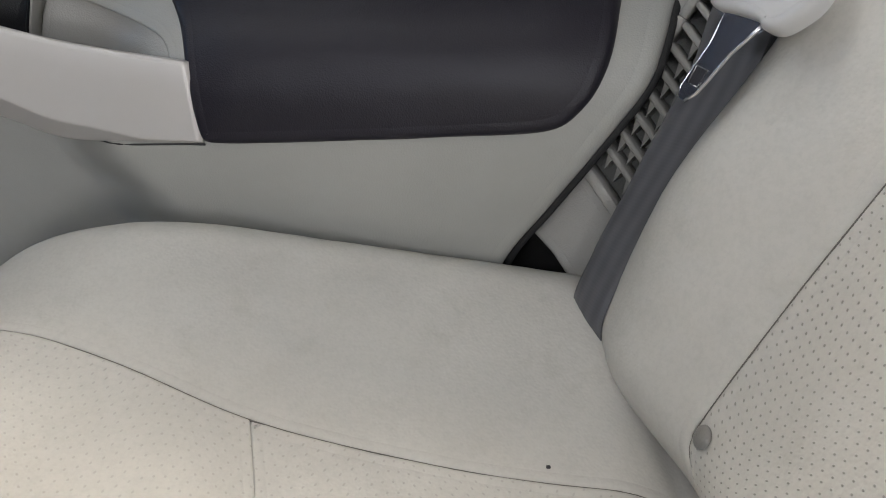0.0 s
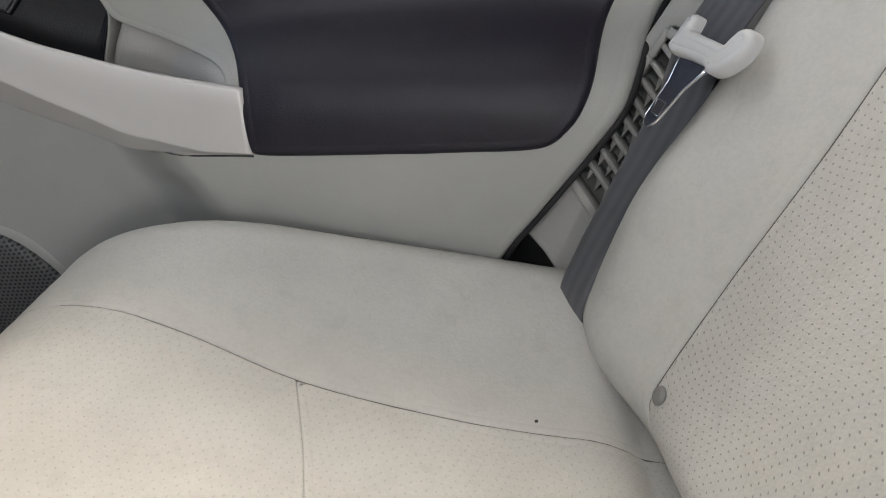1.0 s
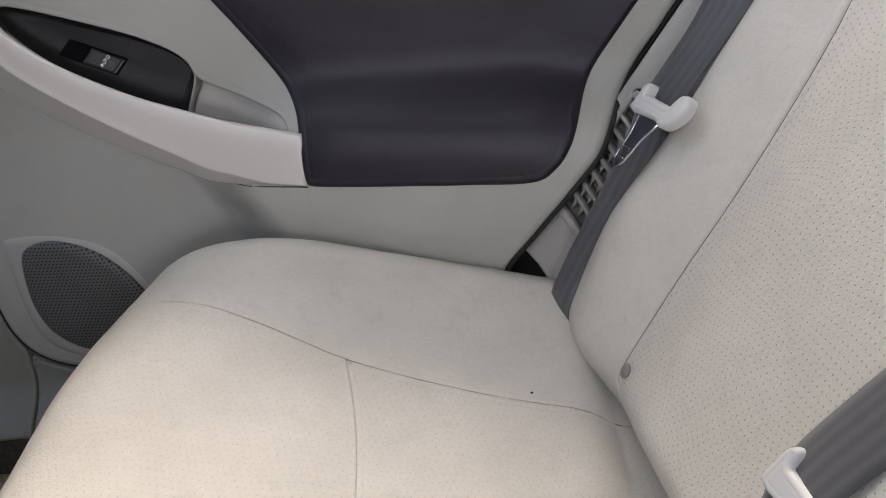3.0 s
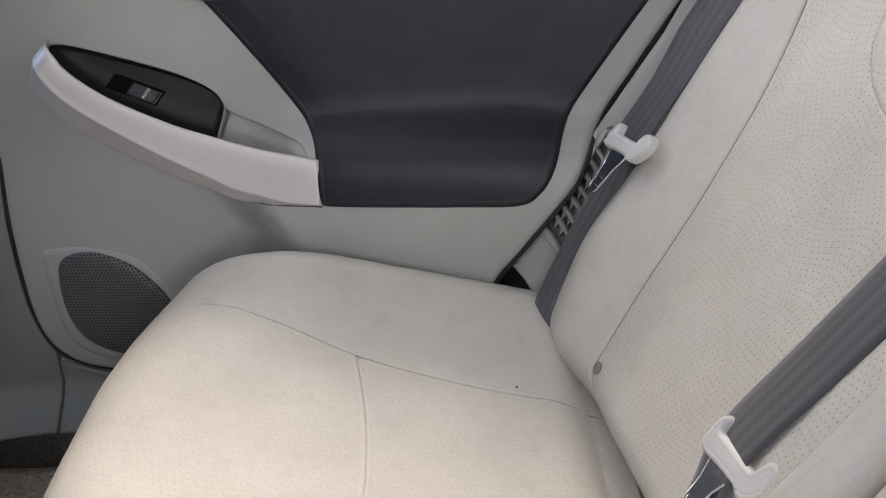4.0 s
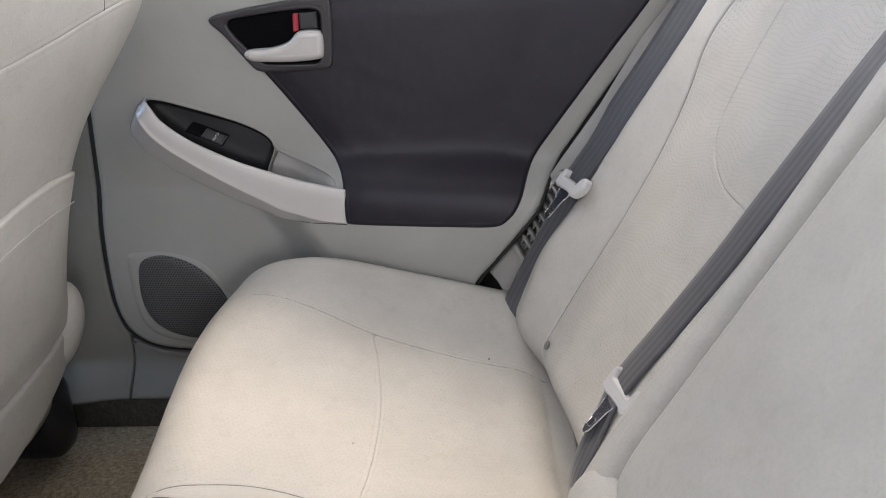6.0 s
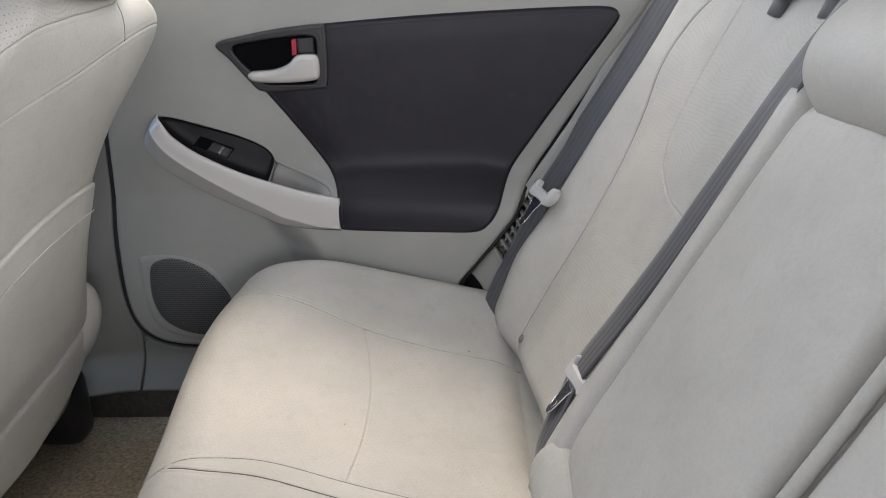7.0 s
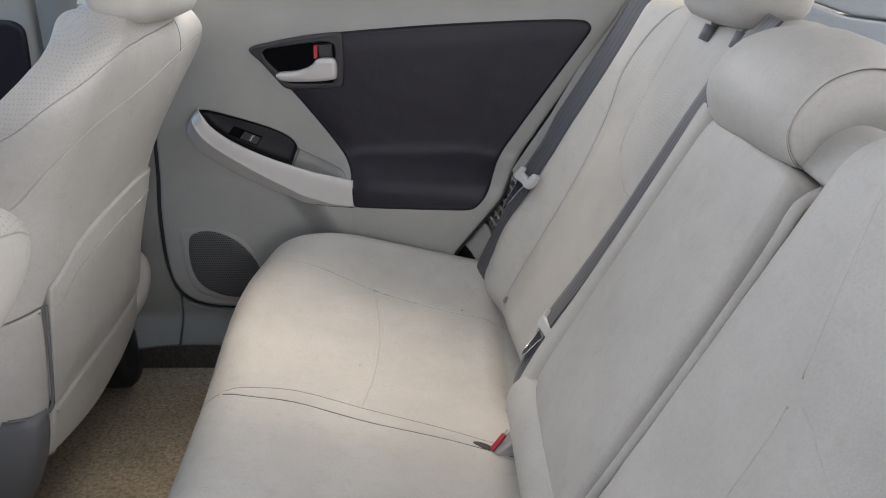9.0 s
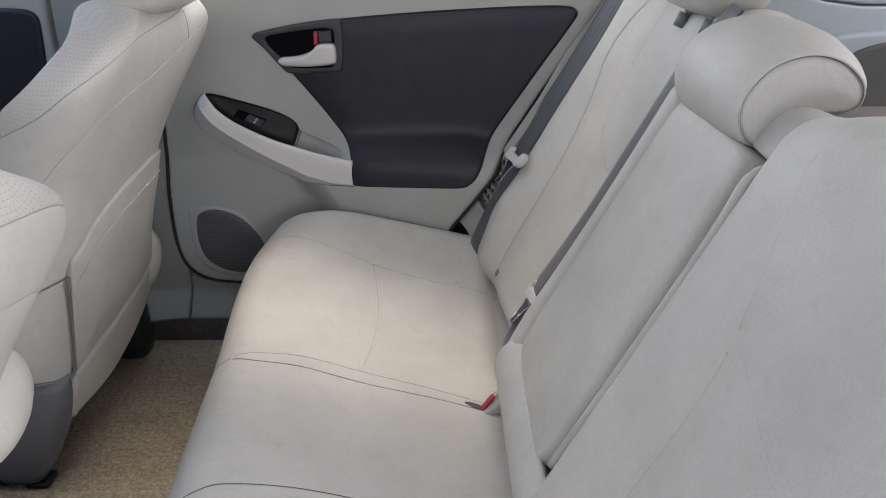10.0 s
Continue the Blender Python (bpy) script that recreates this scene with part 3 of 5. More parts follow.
panel("upper_pad", np.concatenate([kb, [(-0.69, 0.70)], spl[:0:-1]]), LEFT_BACK, PERFFAINT, left, 0.004, 0.0016, drop=0.0005)
panel("outer_bolster", np.concatenate([sol, [(-0.85, 0.70), (-0.85, -0.10)]]), LEFT_BACK, LEATHER, left, 0.006, 0.006)


# ---- the middle of the back: frame, fold-down armrest, low headrest ----
def flat_back(off, bend=0.535, r=0.05):
    def f(a, b):
        a, b = np.broadcast_arrays(np.asarray(a, float), np.asarray(b, float))
        s, over = rolled(b, bend, r, 1)
        return back_point(a, s, off - over)

    return with_normal(f, -1.0)


mid = part("backrest", back_box(-0.345, -0.056, -0.03, 0.505, 0.08), LEATHER, seatrow)
MIDF = flat_back(-0.012)
strip = line([(-0.028, 0.70), (-0.030, 0.48), (-0.027, 0.33), (-0.018, 0.2), (-0.004, 0.10), (-0.002, 0.05), (-0.006, 0.0), (-0.012, -0.03)])
panel("side_roll", np.concatenate([strip, line([(-0.060, -0.03), (-0.060, 0.03), (-0.058, 0.08), (-0.060, 0.17), (-0.068, 0.31), (-0.078, 0.44), (-0.085, 0.70)])]), MIDF, LEATHER, mid, 0.0025, 0.019, drop=0.026, lift=0.027, skirt=0.02)
panel("top_panel", np.array([(-0.087, 0.478), (-0.34, 0.458), (-0.345, 0.60), (-0.087, 0.60)]), flat_back(0.0, 0.482, 0.042), LEATHER, mid, 0.003, 0.006, rough=0.001)


def low_roll(a, b):
    a, b = np.broadcast_arrays(np.asarray(a, float), np.asarray(b, float))
    f = (b - 0.005) / 0.05
    y, side = rolled(a, -0.045, 0.035, 1)
    d = 0.026 - 0.03 * f * f - side
    return back_point(y, b, d)


panel("bottom_roll", curve([(-0.005, -0.05, 1), (-0.005, 0.02), (-0.035, 0.047), (-0.10, 0.046), (-0.25, 0.04), (-0.365, 0.04, 1), (-0.365, -0.05, 1)]), with_normal(low_roll, -1.0), LEATHER, mid, 0.0025, 0.006)

arm = thing("folding_armrest", "cream vinyl fold-down armrest closed into the seat back", "armrest", (0.2, -0.19, 0.3))
ARMF = flat_back(0.014)
arm_line = curve([(-0.088, 0.462), (-0.08, 0.43), (-0.072, 0.31), (-0.064, 0.16), (-0.062, 0.078), (-0.078, 0.044), (-0.13, 0.034), (-0.25, 0.026), (-0.300, 0.026), (-0.320, 0.048), (-0.320, 0.15), (-0.315, 0.31), (-0.308, 0.43), (-0.295, 0.457), (-0.207, 0.466), (-0.11, 0.475)], 6)
panel("pad", arm_line, ARMF, LEATHER, arm, 0.003, 0.009, drop=0.013, skirt=0.03, puff=0.006, puff_w=0.08, rough=0.0004)
pipe_y = lambda s: -0.3285 - 0.0045 * math.sin((s - 0.05) / 0.4 * math.pi) + 0.012 * max(0, (s - 0.36) / 0.1) ** 2
pipe_line = [tuple(back_point([pipe_y(s)], [s], [0.003 - 0.016 * max(0, (s - 0.425) / 0.03) ** 2])[0]) for s in np.linspace(0.045, 0.455, 40)]
part("piping", tube(pipe_line, 0.0058, 12), LEATHER, arm)


def headrest_profile(n=6):
    return curve([(0.318, 0.692), (0.301, 0.708), (0.293, 0.735), (0.302, 0.765), (0.330, 0.794), (0.372, 0.806), (0.412, 0.797), (0.441, 0.772), (0.445, 0.748), (0.430, 0.736), (0.393, 0.731), (0.360, 0.721), (0.340, 0.704)], n)


def low_headrest():
    t = thing("centre_headrest", "low saddle-shaped cream vinyl headrest over the middle seat", "headrest", (0.37, -0.185, 0.70), group="rear headrests")
    prof = headrest_profile()
    c = np.array([0.365, 0.752])
    rings = []
    for y, k, up in ((-0.083, 0.30, 0), (-0.084, 0.62, 0), (-0.088, 0.80, 0), (-0.097, 0.91, 0), (-0.112, 0.975, 0), (-0.14, 1.0, 0.002), (-0.19, 1.01, 0.003), (-0.232, 0.99, 0.0), (-0.258, 0.945, -0.004), (-0.274, 0.885, -0.008), (-0.283, 0.825, -0.011), (-0.2865, 0.795, -0.012), (-0.282, 0.78, -0.012), (-0.27, 0.5, -0.01)):
        rings.append([(c[0] + (p[0] - c[0]) * k, y, c[1] + (p[1] - c[1]) * k + up) for p in prof])
    part("body", loft(rings), LEATHER, t)

    def side(a, b):
        a, b = np.broadcast_arrays(np.asarray(a, float), np.asarray(b, float))
        return np.stack([a, -0.283 + 0 * a, b], 1)

    cap_poly = c + (prof - c) * 0.795 - np.array([0.0, 0.012])
    panel("end_cap", cap_poly, with_normal(side), LEATHER, t, 0.0025, 0.008, drop=0.006, lift=0.003, puff=0.006, puff_w=0.03)
    # dark tube painted in for the shadowy crease round the cap
    part("seam", tube([(x, -0.2845, z) for x, z in np.concatenate([cap_poly, cap_poly[:2]])], 0.0011, 8), THREADSHADE, t)
    return t


low_headrest()


def headrest(y, x, z, label, group):
    """A padded headrest on two posts."""
    t = thing("headrest", label, "headrest", (x, y, z), group=group)
    rings = []
    for k in np.linspace(0, 1, 15):
        e = (1 - (2 * k - 1) ** 4) ** 0.35 if 0 < k < 1 else 0.3
        rings.append([])
        for j in range(40):
            an = 2 * math.pi * j / 40
            cx, cy = math.copysign(abs(math.cos(an)) ** 0.55, math.cos(an)), math.copysign(abs(math.sin(an)) ** 0.45, math.sin(an))
            rings[-1].append((x + 0.055 * e * cx - 0.018 * k + 0.03, y + (0.126 - 0.012 * k) * e ** 0.6 * cy, z + 0.015 + 0.17 * k))
    part("pad", loft(rings), LEATHER, t)
    for dy in (-0.055, 0.055):
        part("post", tube([(x + 0.005, y + dy, z - 0.09), (x + 0.022, y + dy, z + 0.05)], 0.006, 12), STEEL, t, "bright steel post")
        part("guide", tube([(x + 0.004, y + dy, z - 0.008), (x + 0.012, y + dy, z + 0.012)], 0.0085, 16), BASEGREY, t)
    return t


headrest(0.060, 0.362, 0.776, "cream vinyl headrest on steel posts above the seat", "rear headrests")

# ---- the door ----
LIP_X = [-0.482, -0.453, -0.413, -0.349, -0.299, -0.248, -0.176]
LIP_Z = [0.590, 0.560, 0.530, 0.500, 0.483, 0.468, 0.453]


def door_y(x, z):
    """Depth of the door's inner face."""
    x, z = np.asarray(x, float), np.asarray(z, float)
    base = 0.517 - 0.03 * x - 0.11 * np.maximum(0, z - 0.45) - 0.12 * np.maximum(0, z - 0.79)
    xc = np.interp(z, [0.20, 0.28, 0.33, 0.365, 0.391, 0.415, 0.44], [-0.19, -0.195, -0.205, -0.218, -0.235, -0.245, -0.195])
    m = sstep(-0.085, 0.012, x - xc) / (1 + np.exp((z - 0.482) / 0.013))
    m = m * (1 - 0.25 * sstep(0.40, 0.22, z))
    amount = 0.060 + 0.11 * np.maximum(0, x + 0.18)
    rear = 0.03 * sstep(0.0, 0.16, x - 0.45 * (z - 0.45)) * sstep(0.45, 0.55, z)
    return base - amount * m - rear


def door_face(a, b):
    a, b = np.broadcast_arrays(np.asarray(a, float), np.asarray(b, float))
    return np.stack([a, door_y(a, b), b], 1)


DOOR = with_normal(door_face)
door = thing("door_1", "grey plastic rear door panel with dark insert, closed", "door", (-0.2, 0.5, 0.1), kind="structure")
rear_edge = line([(0.005, 0.22), (0.025, 0.30), (0.058, 0.352), (0.092, 0.40), (0.118, 0.437), (0.135, 0.475), (0.165, 0.52), (0.205, 0.588), (0.262, 0.68), (0.325, 0.783), (0.345, 0.86)])
front_edge = line([(-0.55, 0.86), (-0.578, 0.60), (-0.592, 0.45), (-0.601, 0.358), (-0.601, 0.25), (-0.588, 0.195), (-0.555, 0.162), (-0.50, 0.148), (-0.40, 0.146), (-0.2, 0.15)])
OPENING = curve([(-0.487, 0.592), (-0.463, 0.592), (-0.403, 0.576), (-0.349, 0.559), (-0.316, 0.544), (-0.300, 0.531), (-0.2945, 0.518), (-0.288, 0.5105), (-0.268, 0.5010), (-0.237, 0.4895), (-0.210, 0.4805), (-0.1985, 0.4740), (-0.1935, 0.4640), (-0.198, 0.452), (-0.250, 0.458), (-0.305, 0.470), (-0.360, 0.487), (-0.413, 0.514), (-0.455, 0.543), (-0.482, 0.572)], 6)
panel("door_panel", np.concatenate([rear_edge, front_edge, [(-0.05, 0.17)]]), DOOR, DOORPL, door, 0.0034, 0.008, skirt=0.05, hole=OPENING, hole_roll=0.0022, hole_skirt=0.034)
ins = curve([(-0.362, 0.716, 1), (-0.28, 0.736), (-0.18, 0.748), (0.0, 0.762), (0.20, 0.772), (0.262, 0.772), (0.277, 0.76), (0.270, 0.742), (0.213, 0.655), (0.130, 0.525), (0.107, 0.482), (0.093, 0.447), (0.079, 0.425), (0.058, 0.411), (0.0, 0.408), (-0.10, 0.406), (-0.168, 0.406), (-0.178, 0.412), (-0.181, 0.465), (-0.190, 0.492), (-0.213, 0.527), (-0.262, 0.594), (-0.31, 0.654)], 8)
panel("insert", ins, DOOR, DARK, door, 0.0032, 0.006, drop=0.007, skirt=0.02, lift=0.006, puff=0.003, puff_w=0.04, label="dark aubergine vinyl insert", rough=0.0006)

# handle bezel
bez = curve([(-0.366, 0.716), (-0.33, 0.727), (-0.26, 0.740), (-0.195, 0.747), (-0.186, 0.742), (-0.185, 0.70), (-0.188, 0.654), (-0.196, 0.646), (-0.26, 0.641), (-0.296, 0.641), (-0.309, 0.648), (-0.345, 0.692)], 5)
cup = curve([(-0.340, 0.7085), (-0.30, 0.7215), (-0.225, 0.731), (-0.205, 0.728), (-0.2015, 0.72), (-0.2025, 0.68), (-0.206, 0.659), (-0.215, 0.6535), (-0.285, 0.6525), (-0.298, 0.659)], 5)
bezel = panel("handle_bezel", bez, DOOR, BEZEL, door, 0.0025, 0.004, skirt=0.02, lift=0.0165, hole=cup, hole_roll=0.003, hole_skirt=0.016)
panel("handle_cup", cup, DOOR, PITCH, bezel, 0.0025, 0.003, skirt=0.004, lift=0.0105)
hp = curve([(-0.318, 0.665), (-0.312, 0.673), (-0.275, 0.677), (-0.250, 0.686), (-0.236, 0.699), (-0.214, 0.702), (-0.200, 0.697), (-0.199, 0.670), (-0.205, 0.661), (-0.25, 0.656), (-0.305, 0.657)], 5)
panel("pull_handle", hp, DOOR, SILVER, bezel, 0.002, 0.009, drop=0.007, skirt=0.010, lift=0.024, label="silver pull handle")
panel("lock_knob", curve([(-0.232, 0.703, 1), (-0.232, 0.7255, 1), (-0.206, 0.7275, 1), (-0.206, 0.704, 1)], 4), DOOR, SATIN, bezel, 0.002, 0.003, skirt=0.012, lift=0.018)
panel("lock_mark", curve([(-0.2425, 0.699, 1), (-0.2410, 0.7245, 1), (-0.2335, 0.7255, 1), (-0.2345, 0.701, 1)], 3), DOOR, RED, bezel, 0.0015, 0.001, skirt=0.008, lift=0.016, label="red unlocked mark")

# armrest with grip, switch cup and pocket
ARM_UP = [(-0.482, 0.600), (-0.468, 0.588), (-0.453, 0.567), (-0.413, 0.538), (-0.349, 0.508), (-0.299, 0.491), (-0.248, 0.476), (-0.176, 0.461)]
ARM_LO = [(-0.508, 0.570), (-0.507, 0.552), (-0.499, 0.534), (-0.480, 0.512), (-0.431, 0.481), (-0.364, 0.448), (-0.312, 0.427), (-0.272, 0.412), (-0.176, 0.406)]
au, al = line(ARM_UP, 10), line(ARM_LO, 10)


def resample(p, n):
    d = np.concatenate([[0], np.cumsum(np.linalg.norm(np.diff(p, axis=0), axis=1))])
    s = np.linspace(0, d[-1], n)
    return np.stack([np.interp(s, d, p[:, 0]), np.interp(s, d, p[:, 1])], 1)


N_ARM = 70
ru, rl = resample(au, N_ARM), resample(al, N_ARM)
rings_s = []
for i in range(N_ARM):
    u, l = ru[i], rl[i]
    k = i / (N_ARM - 1)
    e = min(1, (k / 0.05)) ** 0.5
    y_in = 0.474 - 0.013 * k
    ybk = 0.518
    wb = float(np.interp(k, [0, 0.12, 0.3, 0.5, 0.65, 0.8, 0.9, 1.0], [0.46, 0.46, 0.51, 0.62, 0.72, 0.81, 0.94, 0.965]))
    tall = math.hypot(l[0] - u[0], l[1] - u[1])
    g = lambda w, y: (u[0] + (l[0] - u[0]) * w, y, u[1] + (l[1] - u[1]) * w)
    yy = ybk + (y_in - ybk) * (0.4 + 0.6 * e)
    slope = 0.034 * (1 - wb) + 0.001
    ring = [g(0.8, ybk + 0.004), g(0.022 / tall, yy + 0.022), g(0.012 / tall, yy + 0.012)]
    ring += [g((0.0034 - 0.0042 * math.cos(a)) / tall, yy + 0.0042 + 0.0042 * math.sin(a)) for a in np.linspace(1.2, -1.35, 11)]
    ring += [g(max(wb * v, 0.0085 / tall), yy - 0.0032 * v) for v in (0.3, 0.5, 0.7, 0.88)]
    ring += [g(wb - 0.03, yy - 0.0034), g(wb - 0.008, yy - 0.0034), g(wb + 0.008, yy - 0.0026)]
    ring += [g(wb + (0.985 - wb) * v, yy - 0.003 + slope * v) for v in (0.2, 0.45, 0.7, 0.9)]
    ring += [g(0.985, yy - 0.003 + slope), g(1.0, yy - 0.001 + slope), g(1.004, yy + 0.003 + slope), g(0.99, max(ybk, yy + slope + 0.006))]
    rings_s.append(ring)
part("armrest", loft(rings_s), SILVER, door, "satin silver armrest grip")
# thin black tube added as the dark line of shade below the grip
part("armrest_gap_shade", tube([(p[0], float(door_y(p[0], p[1] - 0.001)) + 0.0006, p[1] - 0.001) for p in al], 0.0010, 8), RUBBER, door)
CUP_LINE = curve([(-0.4865, 0.5915), (-0.463, 0.5915), (-0.403, 0.5755), (-0.349, 0.5585), (-0.316, 0.5435), (-0.3005, 0.5305), (-0.2945, 0.518), (-0.299, 0.503), (-0.309, 0.480), (-0.312, 0.466), (-0.36, 0.482), (-0.413, 0.509), (-0.458, 0.540), (-0.484, 0.572)], 7)


def cup_floor(a, b):
    """The floor of the switch cup: deep under the upper edge, rising to the grip."""
    a, b = np.broadcast_arrays(np.asarray(a, float), np.asarray(b, float))
    up = b - np.interp(a, LIP_X, LIP_Z)
    return np.stack([a, door_y(a, b) + 0.026 - 0.022 * sstep(0.055, -0.004, up), b], 1)


def pocket_face(a, b):
    """The scoop behind the grip: steep under its upper edge and running out to the rear."""
    a, b = np.broadcast_arrays(np.asarray(a, float), np.asarray(b, float))
    up = b - np.interp(a, LIP_X, LIP_Z)
    return np.stack([a, door_y(a, b) + (0.026 - 0.012 * sstep(0.035, 0.0, up)) * (1 - 0.75 * sstep(-0.245, -0.195, a)), b], 1)


sw = panel("switch_cup", CUP_LINE, with_normal(cup_floor), CUP, door, 0.003, 0.0015, skirt=0.004, label="black switch cup")
cin, _ = inward(CUP_LINE)
wall_rings = []
for d, f in ((-0.0003, -0.03), (0.0004, -0.012), (0.0012, 0.06), (0.0020, 0.35), (0.0034, 0.68), (0.0058, 0.9), (0.0100, 1.02)):
    Q = CUP_LINE + cin * d
    top_y, low_y = door_y(Q[:, 0], Q[:, 1]), cup_floor(Q[:, 0], Q[:, 1])[:, 1]
    wall_rings.append([(x, float(a + (b - a) * f), z) for (x, z), a, b in zip(Q, top_y, low_y)])
part("cup_wall", loft(wall_rings, cap=False), CUP, sw)
pock = curve([(-0.296, 0.518), (-0.266, 0.506), (-0.235, 0.494), (-0.206, 0.485), (-0.192, 0.478), (-0.187, 0.463), (-0.196, 0.448), (-0.25, 0.452), (-0.309, 0.466), (-0.304, 0.484), (-0.297, 0.503)], 6)
panel("pull_pocket", pock, with_normal(pocket_face), TRIM, door, 0.003, 0.002, skirt=0.004, label="pale grey pull pocket")
div = line([(-0.2935, 0.5185), (-0.298, 0.503), (-0.308, 0.480), (-0.311, 0.468)], 8)
div_rings = [[(x + a, float(door_y(x, z)) + d, z + a * 0.35) for a, d in ((-0.0012, 0.030), (-0.0012, 0.0016), (-0.0006, 0.0006), (0.0006, 0.0006), (0.0014, 0.0018), (0.0030, 0.030))] for x, z in div]
part("cup_divider", loft(div_rings), TRIM, door)


SWF = with_normal(cup_floor)
SWITCH = np.array([(-0.4345, 0.543), (-0.4225, 0.558), (-0.3665, 0.5345), (-0.3785, 0.5185)])
# flat plate, its pit painted by the near-black colour
panel("switch_recess", SWITCH, SWF, PITCH, sw, 0.002, 0.001, skirt=0.004, lift=0.0015)
across, down = SWITCH[3] - SWITCH[0], SWITCH[0] - SWITCH[1]


def on_switch(u, v):
    """A place on the switch plate: u along it, v across it."""
    return SWITCH[1] + np.outer(np.atleast_1d(u), across) + np.outer(np.atleast_1d(v), down)


panel("switch_frame", on_switch([0.40, 0.97, 0.97, 0.40], [0.10, 0.10, 0.95, 0.95]), SWF, BEZEL, sw, 0.0015, 0.001, skirt=0.004, lift=0.0028)
rocker = lambda a, b, h: SWF(a, b, h + 0.0028 * np.cos((((np.stack([a, b], 1) - SWITCH[1]) @ across) / (across @ across) - 0.66) * 5.0))
panel("window_switch", on_switch([0.43, 0.93, 0.93, 0.43], [0.16, 0.16, 0.88, 0.88]), rocker, SATIN, sw, 0.0012, 0.001, skirt=0.005, lift=0.004)
auto = bpy.data.curves.new("switch_word", "FONT")
auto.body, auto.size, auto.extrude, auto.align_x, auto.align_y = "AUTO", 0.0052, 0.0002, "CENTER", "CENTER"
word = new("switch_word", auto)
wp = on_switch([0.74], [0.52])
at_w = Vector(SWF(wp[:, 0], wp[:, 1], np.array([0.0088]))[0])
way_w = Vector((SWITCH[1][0] - SWITCH[0][0], 0, SWITCH[1][1] - SWITCH[0][1])).normalized()
e_w = SWF(wp[:, 0], wp[:, 1], np.array([0.0]))[0]
n_w = (at_w - Vector(e_w)).normalized()
way_w = (way_w - n_w * way_w.dot(n_w)).normalized()
up_w = n_w.cross(way_w)
word_m = Matrix(((way_w.x, up_w.x, n_w.x, at_w.x), (way_w.y, up_w.y, n_w.y, at_w.y), (way_w.z, up_w.z, n_w.z, at_w.z), (0, 0, 0, 1)))
bpy.context.view_layer.update()
word_mesh = bpy.data.meshes.new_from_object(word)
bpy.data.objects.remove(word)
word_mesh.transform(word_m)
word_mesh.materials.clear()
word_mesh.materials.append(WHITE)
hang(new("switch_word", word_mesh), sw)["label"] = "pale lettering AUTO"

# loudspeaker
ring_o = curve([(-0.568, 0.325), (-0.555, 0.334), (-0.50, 0.336), (-0.44, 0.318), (-0.40, 0.27), (-0.375, 0.21), (-0.38, 0.165), (-0.47, 0.160), (-0.535, 0.178), (-0.562, 0.22)], 6)
panel("speaker_surround", ring_o, DOOR, DOORPL, door, 0.004, 0.010, drop=0.004, skirt=0.02, lift=0.002)
ring_i = curve([(-0.548, 0.30), (-0.535, 0.322), (-0.497, 0.329), (-0.445, 0.308), (-0.405, 0.26), (-0.39, 0.205), (-0.40, 0.178), (-0.47, 0.174), (-0.525, 0.197), (-0.548, 0.24)], 6)
panel("speaker_grille", ring_i, DOOR, GRILLE, door, 0.003, 0.012, drop=0.006, skirt=0.01, lift=0.009, label="dark perforated speaker grille")


# ---- jambs and lower trim ----
def strip_along(pts, y_fn, mat, name, parent, r, label=""):
    return part(name, tube([(p[0], y_fn(p[0], p[1]), p[1]) for p in pts], r, 10), mat, parent, label)


seal = thing("trim_door_seal", "black rubber door seal around the rear door", "seal", (-0.6, 0.53, 0.15), kind="structure")
ff = front_edge - np.array([0.008, 0.004])
strip_along(ff[: len(ff)], lambda x, z: float(door_y(x, z)) + 0.020, RUBBER, "front_seal", seal, 0.007)
strip_along(rear_edge + np.array([0.005, -0.002]), lambda x, z: float(door_y(x, z)) + 0.016, RUBBER, "rear_seal", seal, 0.0040)

pil = thing("trim_pillar", "grey plastic centre pillar trim between the doors", "pillar trim", (-0.68, 0.53, 0.0), kind="structure")


def pillar_face(a, b):
    a, b = np.broadcast_arrays(np.asarray(a, float), np.asarray(b, float))
    bulge = 0.02 * np.exp(-(((a + 0.70) / 0.06) ** 2))
    return np.stack([a, 0.548 - bulge - 0.05 * sstep(0.13, 0.04, b) - 0.11 * np.maximum(0, b - 0.45), b], 1)


PILF = with_normal(pillar_face)
panel("pillar_cover", np.concatenate([line([(-0.566, 0.90), (-0.590, 0.60), (-0.603, 0.45), (-0.612, 0.358), (-0.612, 0.25), (-0.600, 0.19), (-0.590, 0.165), (-0.592, 0.062)]), [(-0.80, 0.062)], line([(-0.80, 0.30), (-0.78, 0.6), (-0.755, 0.90)])]), PILF, LOWPL, pil, 0.006, 0.004, skirt=0.03)
sill = thing("trim_sill", "grey plastic door sill plate above the carpet", "sill trim", (-0.4, 0.53, 0.06), kind="structure")
panel("sill_plate", np.concatenate([line([(-0.588, 0.062), (-0.586, 0.160), (-0.57, 0.150), (-0.53, 0.136), (-0.46, 0.130), (-0.2, 0.130), (0.05, 0.13)]), [(0.05, 0.062)]]), PILF, LOWPL, sill, 0.006, 0.004, skirt=0.03)
part("carpet_side", box((1.6, 0.03, 0.075), (-0.55, 0.525, 0.024), 0.006), DCARPET, sill, "grey carpet side of the footwell")

# trim beside the seat with the air intake
TO, TW = np.array([0.057, 0.47, 0.328]), np.array([0.84, -0.5426, 0.0])


def side_trim(a, b):
    a, b = np.broadcast_arrays(np.asarray(a, float), np.asarray(b, float))
    return TO + a[:, None] * TW + b[:, None] * UP


